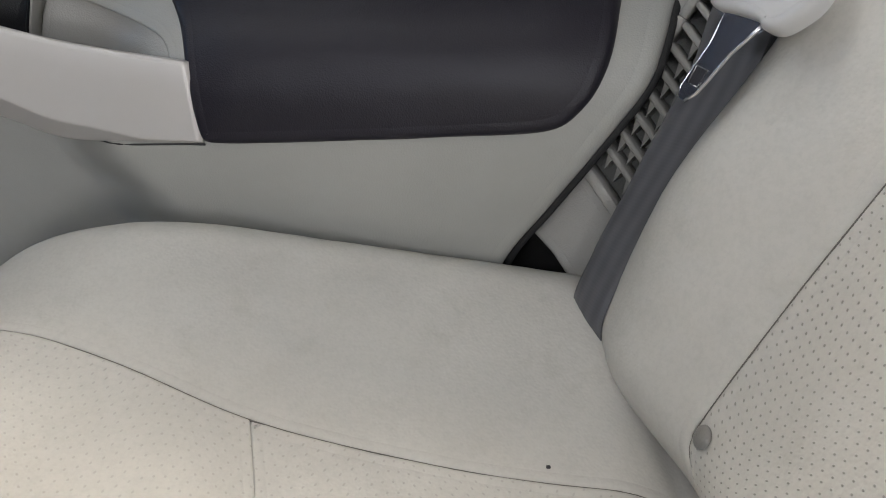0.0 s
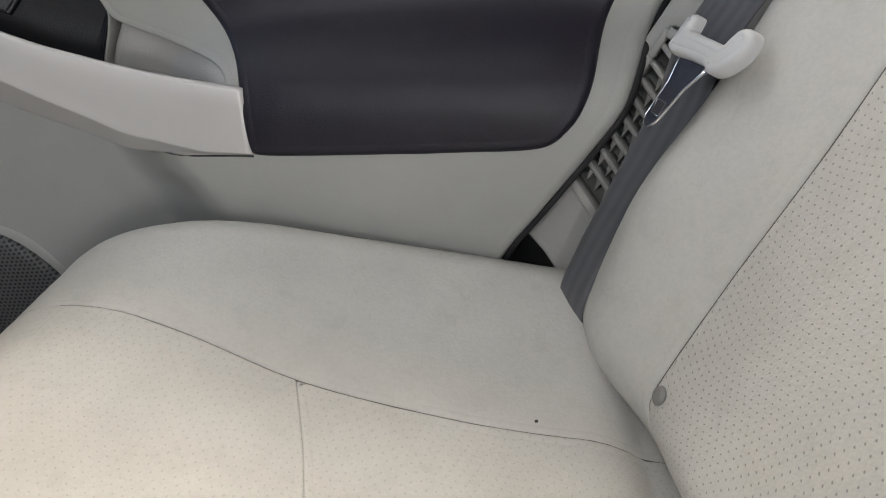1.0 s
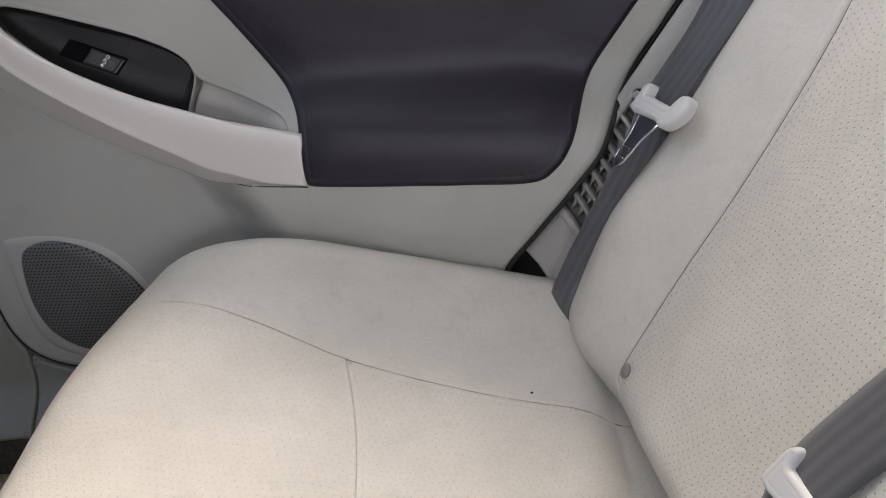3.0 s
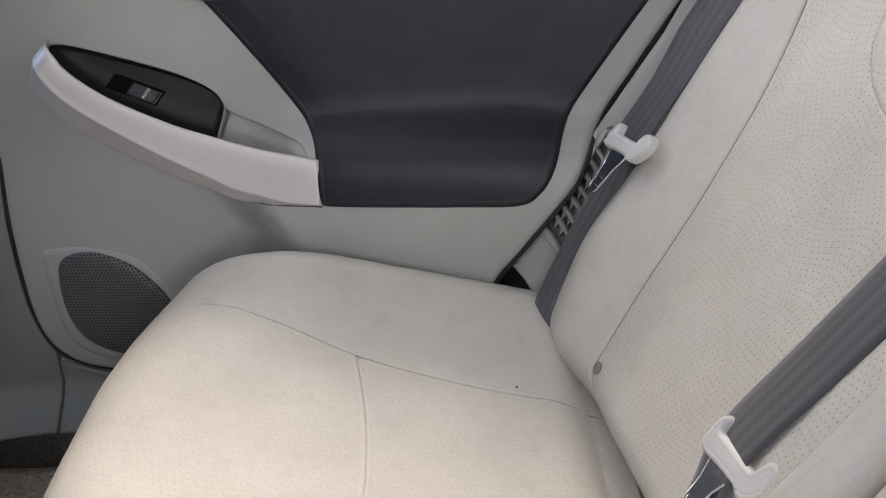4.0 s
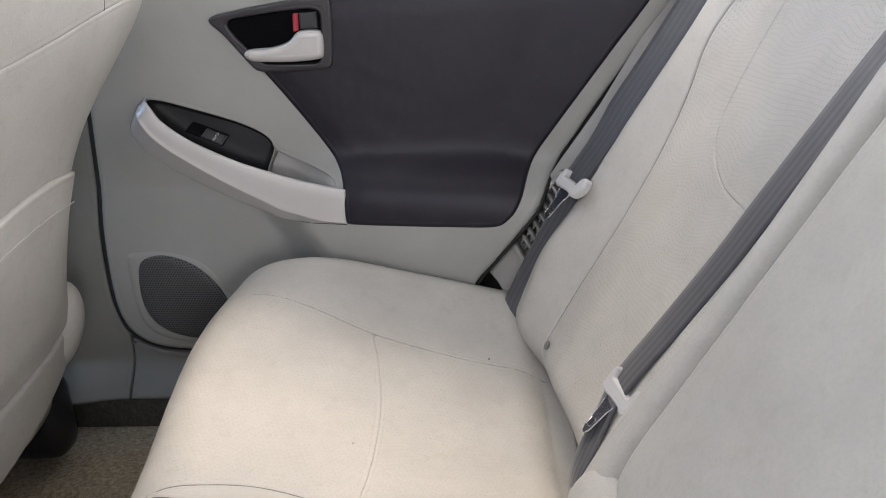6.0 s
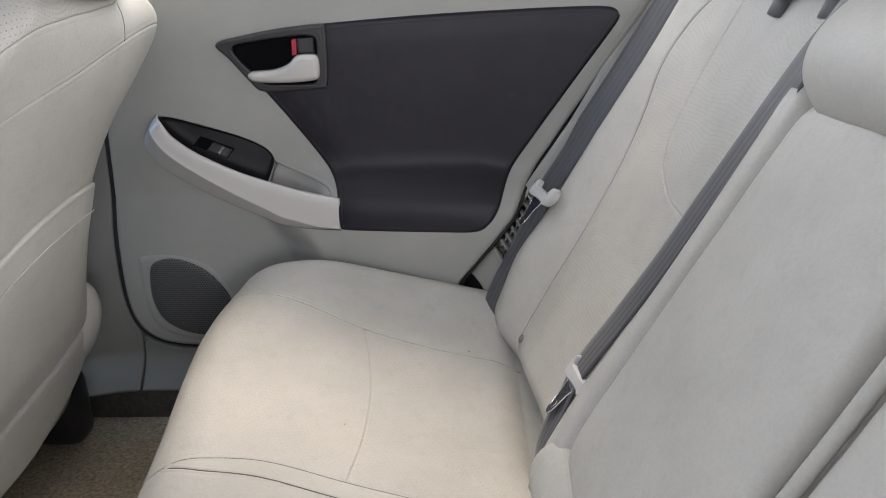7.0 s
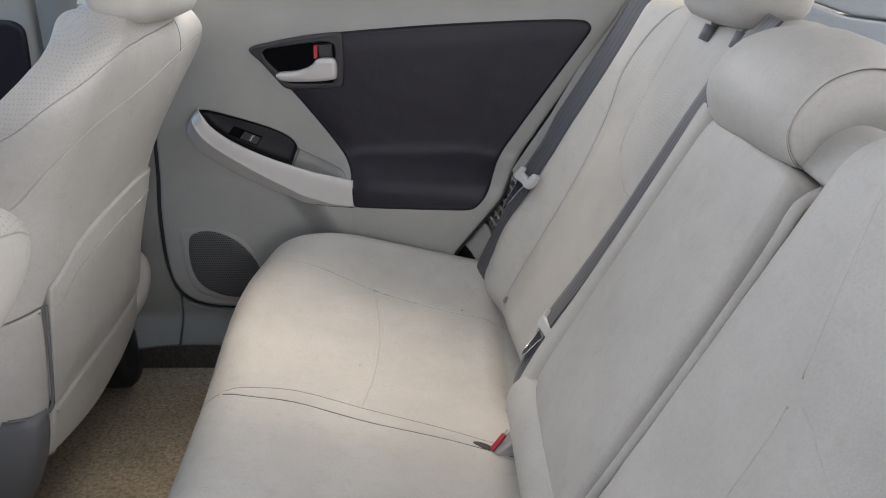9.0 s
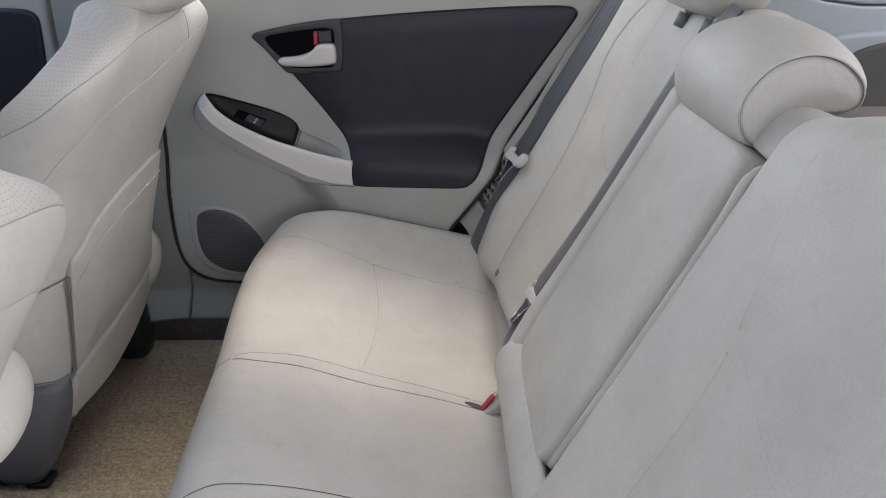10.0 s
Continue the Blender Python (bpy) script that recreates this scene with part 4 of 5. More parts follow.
SIDE = with_normal(lambda a, b: side_trim(a, b))
jamb = thing("trim_quarter", "pale plastic quarter trim beside the rear seat", "quarter trim", (0.1, 0.46, 0.3), kind="structure")
panel("lower_cover", np.array([(-0.004, -0.008), (0.0075, 0.0495), (0.050, 0.0165), (0.10, -0.016), (0.10, -0.075), (0.055, -0.050), (0.022, -0.024)]), SIDE, TRIM, jamb, 0.003, 0.003, skirt=0.03)
panel("upper_cover", np.array([(0.001, 0.056), (0.0035, 0.058), (0.012, 0.10), (0.020, 0.14), (0.0235, 0.186), (0.088, 0.160), (0.11, 0.160), (0.14, 0.62), (0.035, 0.62), (0.024, 0.30), (0.011, 0.20), (0.002, 0.12)]), SIDE, TRIM, jamb, 0.004, 0.004, skirt=0.03)
part("backing", box((0.16, 0.01, 0.7), (0.19, 0.52, 0.56), 0.002, 1, Matrix.Rotation(radians(26.57), 4, "Y")), RUBBER, jamb)
vent = thing("air_intake_vent", "grey plastic slatted air intake vent beside the seat", "vent", tuple(TO))


def trim_bar(p, q, wide, deep, z0=0.0):
    """A bar on the side trim from p to q."""
    p3, q3 = side_trim(np.array([p[0]]), np.array([p[1]]))[0], side_trim(np.array([q[0]]), np.array([q[1]]))[0]
    n = np.cross(TW, UP)
    n /= np.linalg.norm(n)
    d = q3 - p3
    L = np.linalg.norm(d)
    d /= L
    w = np.cross(n, d)
    m = Matrix(((d[0], w[0], n[0], 0), (d[1], w[1], n[1], 0), (d[2], w[2], n[2], 0), (0, 0, 0, 1)))
    c = (p3 + q3) / 2 + n * z0
    return box((L, wide, deep), tuple(c), 0.0008, 1, m)


VENT_L = lambda b: float(np.interp(b, [0.05, 0.074, 0.089, 0.10, 0.115, 0.13, 0.145, 0.18], [0.0075, 0.0115, 0.0140, 0.0165, 0.0195, 0.0220, 0.024, 0.0275]))
side_pts = [(VENT_L(b) - 0.0035, b) for b in (0.050, 0.072, 0.094, 0.116, 0.138, 0.160, 0.182)]
for p, q in zip(side_pts[:-1], side_pts[1:]):
    part("frame_side", trim_bar(p, q, 0.0060, 0.010, 0.001), TRIM, vent)
part("frame_side", trim_bar((0.085, 0.004), (0.092, 0.178), 0.006, 0.016), TRIM, vent)
part("frame_end", trim_bar((0.009, 0.053), (0.052, 0.0195), 0.0075, 0.016, 0.001), TRIM, vent)
part("frame_end", trim_bar((0.052, 0.0195), (0.088, -0.004), 0.0075, 0.016, 0.001), TRIM, vent)
part("frame_end", trim_bar((0.026, 0.180), (0.092, 0.150), 0.008, 0.016), TRIM, vent)
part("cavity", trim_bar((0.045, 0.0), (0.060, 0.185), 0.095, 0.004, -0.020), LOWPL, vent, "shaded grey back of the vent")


def fin(px, py):
    """A small pointed rib that hangs from a slat."""
    n = np.cross(TW, UP)
    n /= np.linalg.norm(n)
    at = lambda a, b, z: tuple(side_trim(np.array([a]), np.array([b]))[0] + n * z)
    pts = [at(px - 0.0012, py + 0.001, 0.002), at(px + 0.0042, py - 0.0030, 0.002), at(px + 0.0004, py - 0.0125, -0.004), at(px - 0.0012, py + 0.001, -0.016), at(px + 0.0034, py - 0.0026, -0.016), at(px + 0.0004, py - 0.0105, -0.016)]
    return pts, [[0, 1, 2], [3, 5, 4], [0, 3, 4, 1], [1, 4, 5, 2], [2, 5, 3, 0]], None


for i in range(8):
    s = 0.0735 + 0.0138 * i
    x0 = VENT_L(s) - 0.001
    part("slat", trim_bar((x0, s), (x0 + 0.066, s - 0.052), 0.0042, 0.020, -0.006), TRIM, vent)
    for j in range(4):
        k = 0.20 + 0.165 * j
        part("fin", fin(x0 + 0.066 * k, s - 0.052 * k - 0.002), TRIM, vent, "", False)


# ---- seat belts ----
def belt(label, centre, widths, group="seat belts"):
    t = thing("seat_belt", label, "seat belt", tuple(centre[0]), group=group)
    c = smooth3(centre, 8)
    w = smooth3(widths, 8)
    part("webbing", ribbon(c, w), BELT, t)
    return t


def tongue(parent, at, up, across, shift=0.016, size=1.0, c0=0.005, c1=0.0, lean=None):
    """The belt's tongue: a pale plastic cross bar with rounded wings and a bright steel blade."""
    up, across = Vector(up).normalized(), Vector(across).normalized()
    n = across.cross(up).normalized()
    across = up.cross(n).normalized()
    m = Matrix(((across.x, up.x, n.x, at[0]), (across.y, up.y, n.y, at[1]), (across.z, up.z, n.z, at[2]), (0, 0, 0, 1)))

    def flat(poly, z0, z1, bevel):
        bm = bmesh.new()
        vs = [bm.verts.new((p[0], p[1], z0)) for p in poly]
        f = bm.faces.new(vs)
        r = bmesh.ops.extrude_face_region(bm, geom=[f])
        bmesh.ops.translate(bm, vec=(0, 0, z1 - z0), verts=[v for v in r["geom"] if isinstance(v, bmesh.types.BMVert)])
        bmesh.ops.recalc_face_normals(bm, faces=bm.faces)
        if bevel:
            bmesh.ops.bevel(bm, geom=bm.edges[:], offset=bevel, segments=2, affect="EDGES")
        bmesh.ops.transform(bm, matrix=m, verts=bm.verts)
        return bm

    head_m = m
    if lean is not None:
        u2 = Vector(lean).normalized()
        n2 = across.cross(u2).normalized()
        a2 = u2.cross(n2).normalized()
        head_m = Matrix(((a2.x, u2.x, n2.x, at[0]), (a2.y, u2.y, n2.y, at[1]), (a2.z, u2.z, n2.z, at[2]), (0, 0, 0, 1)))
    plane = lambda a, b, h: np.array([head_m @ Vector((x, y, z)) for x, y, z in zip(a, b, h)])
    head = curve([((p[0] - 0.016) * size + shift, p[1] * size, *p[2:]) for p in ((-0.0190, -0.0050), (-0.0172, 0.0070), (-0.0155, 0.0150), (-0.0112, 0.0205), (-0.0065, 0.0195), (-0.0058, 0.0100, 1), (0.0310, 0.0090, 1), (0.0345, 0.0170), (0.0385, 0.0225), (0.0455, 0.0240), (0.0515, 0.0195), (0.0515, 0.0070), (0.0440, -0.0045), (0.0370, -0.0100), (0.0285, -0.0112), (0.0240, -0.0085), (0.0050, -0.0085), (-0.0120, -0.0095))], 5)
    hd = panel("tongue_head", head, plane, TONGUE, parent, 0.0015, 0.0042, drop=0.006, skirt=0.006, lift=0.011, label="pale grey plastic tongue head")
    lean_x = lambda y: c0 + (c1 - c0) * (y + 0.008) / -0.048
    sides = [(0.0155, -0.006), (0.0125, -0.016), (0.0092, -0.026), (0.0082, -0.040), (0.0070, -0.052), (0.0035, -0.0580)]
    blade = curve([(lean_x(y) + w, y) for w, y in sides] + [(lean_x(y) - w, y) for w, y in sides[::-1]], 4)
    part("tongue_blade", flat(blade[::2], 0.002, 0.0045, 0.0008), BLADE, hd, "polished steel blade with a dark reflection in its colour", False)
    world_at = lambda pts: [tuple(m @ Vector(p)) for p in pts]
    # bright tubes added as the glints along both long sides
    for sx in (-1, 1):
        part("blade_edge_glint", tube(world_at([(lean_x(y) + sx * (w - 0.0003), y, 0.0042) for w, y in sides]), 0.0009 + 0.0003 * sx, 8), STEEL, hd, "bright line for the glint along the blade's edge")
    part("slot_rim", tube(world_at([(lean_x(-0.044) + w, y, 0.0048) for w, y in ((-0.0044, -0.039), (0.0044, -0.039), (0.0044, -0.049), (-0.0044, -0.049), (-0.0044, -0.039))]), 0.0007, 6), STEEL, hd)
    part("tongue_slot", flat([(lean_x(-0.044) + w, y) for w, y in ((-0.0042, -0.0395), (0.0042, -0.0395), (0.0042, -0.0485), (-0.0042, -0.0485))], 0.0046, 0.0050, 0), BEZEL, hd, "", False)
    return hd


b1 = belt("grey webbing seat belt with pale plastic tongue beside the door", [(0.096, 0.398, 0.235), (0.080, 0.398, 0.285), (0.0950, 0.4035, 0.327), (0.1140, 0.4035, 0.3665), (0.1350, 0.403, 0.408), (0.154, 0.404, 0.448), (0.170, 0.411, 0.489), (0.206, 0.404, 0.551), (0.232, 0.402, 0.601), (0.283, 0.396, 0.690), (0.352, 0.392, 0.815), (0.375, 0.392, 0.86)], [(0.007, -0.014, -0.002), (0.007, -0.014, -0.002), (0.008, -0.0125, -0.002), (0.0105, -0.0125, -0.0), (0.0125, -0.0140, 0.0), (0.0125, -0.0155, 0.001), (0.0125, -0.0195, 0.001), (0.0130, -0.0205, 0.001), (0.0145, -0.021, -0.001), (0.0145, -0.021, -0.001), (0.014, -0.0195, -0.003), (0.014, -0.0195, -0.003)])
tongue(b1, (0.157, 0.379, 0.490), (0.46, 0.06, 0.88), (0.49, -0.83, 0.26), 0.0105, 0.94, 0.004, -0.006)
p2 = lambda y, s, d: tuple(back_point([y], [s], [d])[0])
b2 = belt("grey webbing seat belt with steel tongue against the armrest", [p2(-0.004, -0.05, -0.01), p2(0.018, -0.012, 0.0), p2(0.048, 0.04, -0.006), p2(0.062, 0.085, -0.008), p2(0.046, 0.17, -0.009), p2(0.024, 0.26, -0.006), p2(0.004, 0.34, 0.0), p2(-0.034, 0.46, 0.012), p2(-0.060, 0.53, 0.018), p2(-0.085, 0.59, 0.012)], [(0.002, 0.022, 0.006)] * 3 + [(0.002, 0.0235, 0.003)] * 7)
tongue(b2, (0.166, 0.061, 0.342), (0.68, 0.16, 0.72), (-0.02, -1, -0.10), 0.0125, 1.12, 0.002, 0.004, (0.42, 0.06, 0.9))

buckle = thing("seat_belt_buckle", "grey belt buckle with a red release button in the cushion crease", "buckle", (0.08, -0.03, 0.19))
turn_h = Matrix.Rotation(radians(12), 4, "Z") @ Matrix.Rotation(radians(-35), 4, "Y")
part("housing", box((0.052, 0.026, 0.020), (0.098, -0.047, 0.206), 0.005, 3, turn_h), TAUPE, buckle)
turn_b = Matrix.Rotation(radians(28), 4, "Z") @ Matrix.Rotation(radians(-42), 4, "Y")
part("release_button", box((0.030, 0.0085, 0.005), (0.082, -0.050, 0.2125), 0.0018, 3, turn_b), RED, buckle, "red release button")
part("slot_rim", box((0.034, 0.0022, 0.0035), (0.086, -0.0425, 0.2145), 0.0008, 1, turn_b), TONGUE, buckle)
# closed dark disc laid on the crease as the slot's shade
part("crease_slot_shade", loft([[(0.061 + k * 0.016 * math.cos(an) + 0.002 * math.sin(an), -0.0465 + k * (0.0055 * math.sin(an) - 0.0045 * math.cos(an)), h - 0.22 * k * 0.016 * math.cos(an)) for an in np.linspace(0, 2 * math.pi, 20, endpoint=False)] for k, h in ((1.0, 0.2005), (1.0, 0.2034), (0.9, 0.2042), (0.6, 0.2044))]), BEZEL, buckle, "dark oval that paints the shade of a slot in the cushion")


# ---- front seats ----
ZS = [0.06, 0.10, 0.18, 0.26, 0.37, 0.45, 0.50, 0.56, 0.61, 0.66, 0.70, 0.74, 0.77, 0.795, 0.815]
XC = [-0.63, -0.622, -0.605, -0.588, -0.56, -0.536, -0.52, -0.498, -0.475, -0.449, -0.433, -0.421, -0.416, -0.423, -0.45]
XE = [-0.66, -0.648, -0.636, -0.627, -0.616, -0.605, -0.594, -0.568, -0.534, -0.492, -0.459, -0.43, -0.415, -0.417, -0.446]
TH = [0.15, 0.15, 0.15, 0.15, 0.15, 0.15, 0.145, 0.14, 0.13, 0.12, 0.108, 0.098, 0.09, 0.075, 0.05]
HW = [0.21, 0.222, 0.238, 0.243, 0.236, 0.228, 0.226, 0.227, 0.231, 0.238, 0.240, 0.230, 0.206, 0.170, 0.10]

ZF = np.linspace(0.06, 0.815, 90)


def eased(v):
    """The profile with its corners rounded."""
    k = np.hanning(15)[1:-1]
    return np.convolve(np.pad(np.interp(ZF, ZS, v), 6, mode="edge"), k / k.sum(), "valid")


XC, XE, TH, HW = eased(XC), eased(XE), eased(TH), eased(HW)
ZS = ZF


def front_seat(label, y0, dx, dz, m=1):
    t = thing("front_seat", label, "car seat", (-0.65 + dx, y0, 0.0), group="front seats")

    def rear(a, b):
        a, b = np.broadcast_arrays(np.asarray(a, float), np.asarray(b, float))
        z = np.clip(b, ZS[0], ZS[-1])
        w, c, e, th = np.interp(z, ZS, HW), np.interp(z, ZS, XC), np.interp(z, ZS, XE), np.interp(z, ZS, TH)
        r = th * 0.42
        a0 = w - r
        over = np.maximum(0, np.abs(a) - a0)
        f = np.clip(over / r, 0, math.pi / 2)
        y = np.sign(a) * (np.minimum(np.abs(a), a0) + r * np.sin(f))
        k = np.clip(np.abs(y) / w, 0, 1)
        x = c + (e - c) * k**2.4 - r * (1 - np.cos(f)) - np.maximum(0, over - r * math.pi / 2)
        return np.stack([x + dx, m * (y + 0.024 * sstep(0.68, 0.80, z)) + y0, b + dz], 1)

    REAR = with_normal(rear, m)
    zz = np.linspace(0.14, 0.812, 34)
    rings = []
    for z in zz:
        w, c, e = np.interp(z, ZS, HW), np.interp(z, ZS, XC), np.interp(z, ZS, XE)
        th = np.interp(z, ZS, TH) / 2
        ring = []
        for j in range(44):
            an = 2 * math.pi * j / 44
            ca, sa_ = math.cos(an), math.sin(an)
            yy = (w - 0.008) * math.copysign(abs(sa_) ** 0.6, sa_)
            k = abs(yy) / w
            if ca > 0:
                xx = c + (e - c) * k**2.4 - 0.012 - th * (1 - abs(ca) ** 0.5)
            else:
                xx = e - 0.012 - th - th * abs(ca) ** 0.5
            ring.append((xx + dx, yy + m * 0.024 * float(sstep(0.68, 0.80, z)) + y0, z + dz))
        rings.append(ring)
    part("backrest", loft(rings), LEATHER, t)
    band = line([(-0.325, 0.62), (-0.298, 0.641), (-0.268, 0.667), (-0.241, 0.708), (-0.184, 0.752), (-0.10, 0.768), (0.0, 0.778), (0.044, 0.785), (0.06, 0.808)])
    panel("shoulder_band", np.concatenate([band, line([(0.03, 0.814), (0.0, 0.815), (-0.09, 0.814), (-0.17, 0.812), (-0.22, 0.80), (-0.265, 0.77), (-0.30, 0.73), (-0.325, 0.68)])]), REAR, PERF, t, 0.0035, 0.003, drop=0.002, skirt=0.01)
    mid_l = line([(-0.33, 0.525), (-0.25, 0.54), (-0.218, 0.562), (-0.203, 0.612), (-0.184, 0.652), (-0.14, 0.68), (-0.025, 0.712), (0.07, 0.735), (0.154, 0.749), (0.22, 0.75), (0.29, 0.74)])
    panel("upper_panel", np.concatenate([band, line([(0.12, 0.814), (0.20, 0.813), (0.30, 0.812)]), mid_l[::-1]]), REAR, LEATHER, t, 0.0035, 0.003, drop=0.0018, skirt=0.01)
    hem = line([(-0.172, 0.425), (-0.154, 0.442), (-0.12, 0.486), (-0.055, 0.521), (0.03, 0.536), (0.10, 0.531), (0.150, 0.521)])
    panel("middle_panel", np.concatenate([mid_l, line([(0.33, 0.70), (0.33, 0.52)]), line([(0.25, 0.50), (0.19, 0.51), (0.150, 0.521)])[:-1], hem[::-1], line([(-0.18, 0.40), (-0.25, 0.385), (-0.33, 0.40)])]), REAR, LEATHER, t, 0.0035, 0.003, drop=0.0018, skirt=0.01)
    low = line([(0.160, 0.30), (0.148, 0.284), (0.08, 0.277), (0.0, 0.268), (-0.06, 0.258), (-0.12, 0.242), (-0.166, 0.222)])
    pocket = panel("seat_pocket", np.concatenate([hem, line([(0.146, 0.46), (0.144, 0.40), (0.155, 0.33)]), low, line([(-0.173, 0.25), (-0.172, 0.33), (-0.172, 0.40)])]), REAR, LEATHER, t, 0.004, 0.004, drop=0.004, skirt=0.02, lift=0.005, puff=0.005, puff_w=0.06)
    part("pocket_hem", tube([tuple(REAR(np.array([p[0]]), np.array([p[1] - 0.041]), np.array([0.0092]))[0]) for p in hem[4:-2]], 0.0010, 8), LEATHER, pocket, "stitched hem line")
    panel("side_flap", np.concatenate([line([(-0.182, 0.395), (-0.178, 0.33), (-0.176, 0.225), (-0.19, 0.214), (-0.26, 0.238)]), line([(-0.33, 0.25), (-0.33, 0.39), (-0.25, 0.38)])]), REAR, LEATHER, t, 0.004, 0.004, skirt=0.01)
    panel("lower_border", np.concatenate([line([(0.30, 0.29), (0.22, 0.295), (0.170, 0.29), (0.148, 0.275), (0.08, 0.268), (0.0, 0.259), (-0.06, 0.249), (-0.12, 0.233), (-0.17, 0.213)]), line([(-0.185, 0.13), (-0.05, 0.14), (0.05, 0.165), (0.15, 0.20), (0.23, 0.235), (0.30, 0.262)])]), REAR, LEATHER, t, 0.004, 0.010, skirt=0.03, lift=0.003)
    panel("outer_flank", np.concatenate([line([(0.158, 0.51), (0.152, 0.44), (0.155, 0.36), (0.172, 0.298)]), line([(0.24, 0.303), (0.33, 0.30), (0.33, 0.49)]), line([(0.25, 0.493), (0.20, 0.50)])]), REAR, LEATHER, t, 0.004, 0.004, skirt=0.01)
    part("edge_piping", tube([tuple(REAR(np.array([p[0]]), np.array([p[1]]), np.array([0.002]))[0]) for p in line([(0.153, 0.52), (0.149, 0.44), (0.150, 0.36), (0.166, 0.295)])], 0.0026, 8), TRIM, t)
    part("pocket_piping", tube([tuple(REAR(np.array([p[0]]), np.array([p[1]]), np.array([0.003]))[0]) for p in line([(-0.178, 0.40), (-0.176, 0.33), (-0.173, 0.235), (-0.182, 0.219), (-0.234, 0.232)])], 0.0026, 8), BASEGREY, t, "dark grey piping")
    part("shoulder_seam", tube([tuple(REAR(np.array([p[0]]), np.array([p[1]]), np.array([-0.0004]))[0]) for p in line([(0.044, 0.782), (0.052, 0.76), (0.063, 0.734)])], 0.0009, 6), THREADSHADE, t)
    part("crease_seam", tube([tuple(REAR(np.array([p[0]]), np.array([p[1]]), np.array([-0.0004]))[0]) for p in line([(-0.154, 0.45), (-0.154, 0.516), (-0.139, 0.568), (-0.131, 0.612)])], 0.0008, 6), LEATHER, t)
    # rounded bolster ends that show beside the seat backs
    if m > 0:
        rings = []
        for k in np.linspace(0.04, 0.985, 16):
            rad = math.sin(math.acos(1 - 2 * k)) ** 0.8
            rings.append([(-0.655 + 0.030 * k + 0.056 * rad * math.cos(an) + dx, 0.394 - 0.022 * (1 - k) + 0.052 * rad * math.sin(an), 0.190 + 0.150 * k) for an in np.linspace(0, 2 * math.pi, 28, endpoint=False)])
        part("side_bolster", loft(rings), LEATHER, t)
    else:
        rings = []
        for k in np.linspace(0.03, 0.97, 14):
            rad = math.sin(math.acos(1 - 2 * k)) ** 0.8
            rings.append([(-0.45 + 0.05 * rad * math.cos(an), -0.398 + 0.068 * rad * math.sin(an) - 0.04 * (1 - k), 0.416 + 0.100 * k) for an in np.linspace(0, 2 * math.pi, 28, endpoint=False)])
        part("side_bolster", loft(rings), LEATHER, t)
    # cushion base, side cover and slide rails
    part("seat_cushion", box((0.50, 0.48, 0.15), (-0.93 + dx, y0, 0.27 + dz), 0.05, 4), LEATHER, t)
    for sy in (-1, 1):
        part("side_cover", box((0.36, 0.05, 0.15), (-0.885 + dx, y0 + sy * 0.222, 0.185 + dz), 0.022, 3), BASEGREY, t, "grey plastic side cover")
        if sy < 0:
            cover = []
            for k in np.linspace(0, 1, 12):
                rad = 0.30 + 0.70 * math.sin(math.pi * min(1, 0.12 + k * 0.80)) ** 0.5
                cz, cx = 0.225 - 0.205 * k, -0.655 - 0.075 * k
                cover.append([(cx + dx + 0.060 * rad * math.copysign(abs(math.cos(an)) ** 0.7, math.cos(an)), y0 + sy * 0.195 + 0.034 * rad * math.copysign(abs(math.sin(an)) ** 0.7, math.sin(an)), cz + dz * (1 - k)) for an in np.linspace(0, 2 * math.pi, 28, endpoint=False)])
            part("recliner_cover", loft(cover), BASEGREY, t, "rounded grey plastic cover")
            part("rail_foot", box((0.04, 0.04, 0.012), (-0.705 + dx, y0 + sy * 0.19, 0.008), 0.004), BLACK, t, "black rail foot")
        else:
            part("rail_bracket", box((0.12, 0.07, 0.14), (-0.70 + dx, y0 + sy * 0.19, 0.10), 0.025, 3), BLACK, t, "black rail bracket")
        part("slide_rail", box((0.40, 0.045, 0.03), (-0.95 + dx, y0 + sy * 0.19, 0.025), 0.005), BLACK, t, "black slide rail")
    part("under_frame", box((0.40, 0.36, 0.05), (-0.86 + dx, y0, 0.155 + dz), 0.01), BLACK, t)
    return t


front_seat("cream vinyl front passenger seat back with stitched map pocket", 0.205, 0.0, 0.0)
headrest(0.195, -0.462, 0.772, "cream vinyl headrest on the front passenger seat", "front headrests")
front_seat("cream vinyl driver seat back with perforated shoulder", -0.565, 0.097, -0.080, -1)
headrest(-0.585, -0.455, 0.70, "cream vinyl headrest on the driver seat", "front headrests")

# ---- floor, shell and outside ----
part("floor", box((2.6, 1.66, 0.03), (-0.55, -0.19, -0.015), 0.002), CARPET)
tagged(bpy.data.objects["floor"], "tan cut-pile carpet on the rear footwell floor", "carpet", kind="structure")
tagged(part("trim_tunnel", box((1.3, 0.28, 0.06), (-1.1, -0.19, 0.02), 0.02, 3), CARPET), "tan carpeted floor tunnel between the seats", "carpet", kind="structure")
tagged(part("wall_seat_riser", box((0.03, 1.16, 0.16), (0.09, -0.19, 0.08), 0.004), DCARPET), "grey carpet riser below the rear seat", "wall", kind="structure")

fdoor = thing("door_2", "grey plastic front door panel with dark insert, closed", "door", (-1.2, 0.53, 0.1), kind="structure")


def fdoor_face(a, b):
    a, b = np.broadcast_arrays(np.asarray(a, float), np.asarray(b, float))
    return np.stack([a, 0.545 - 0.09 * np.maximum(0, b - 0.45), b], 1)


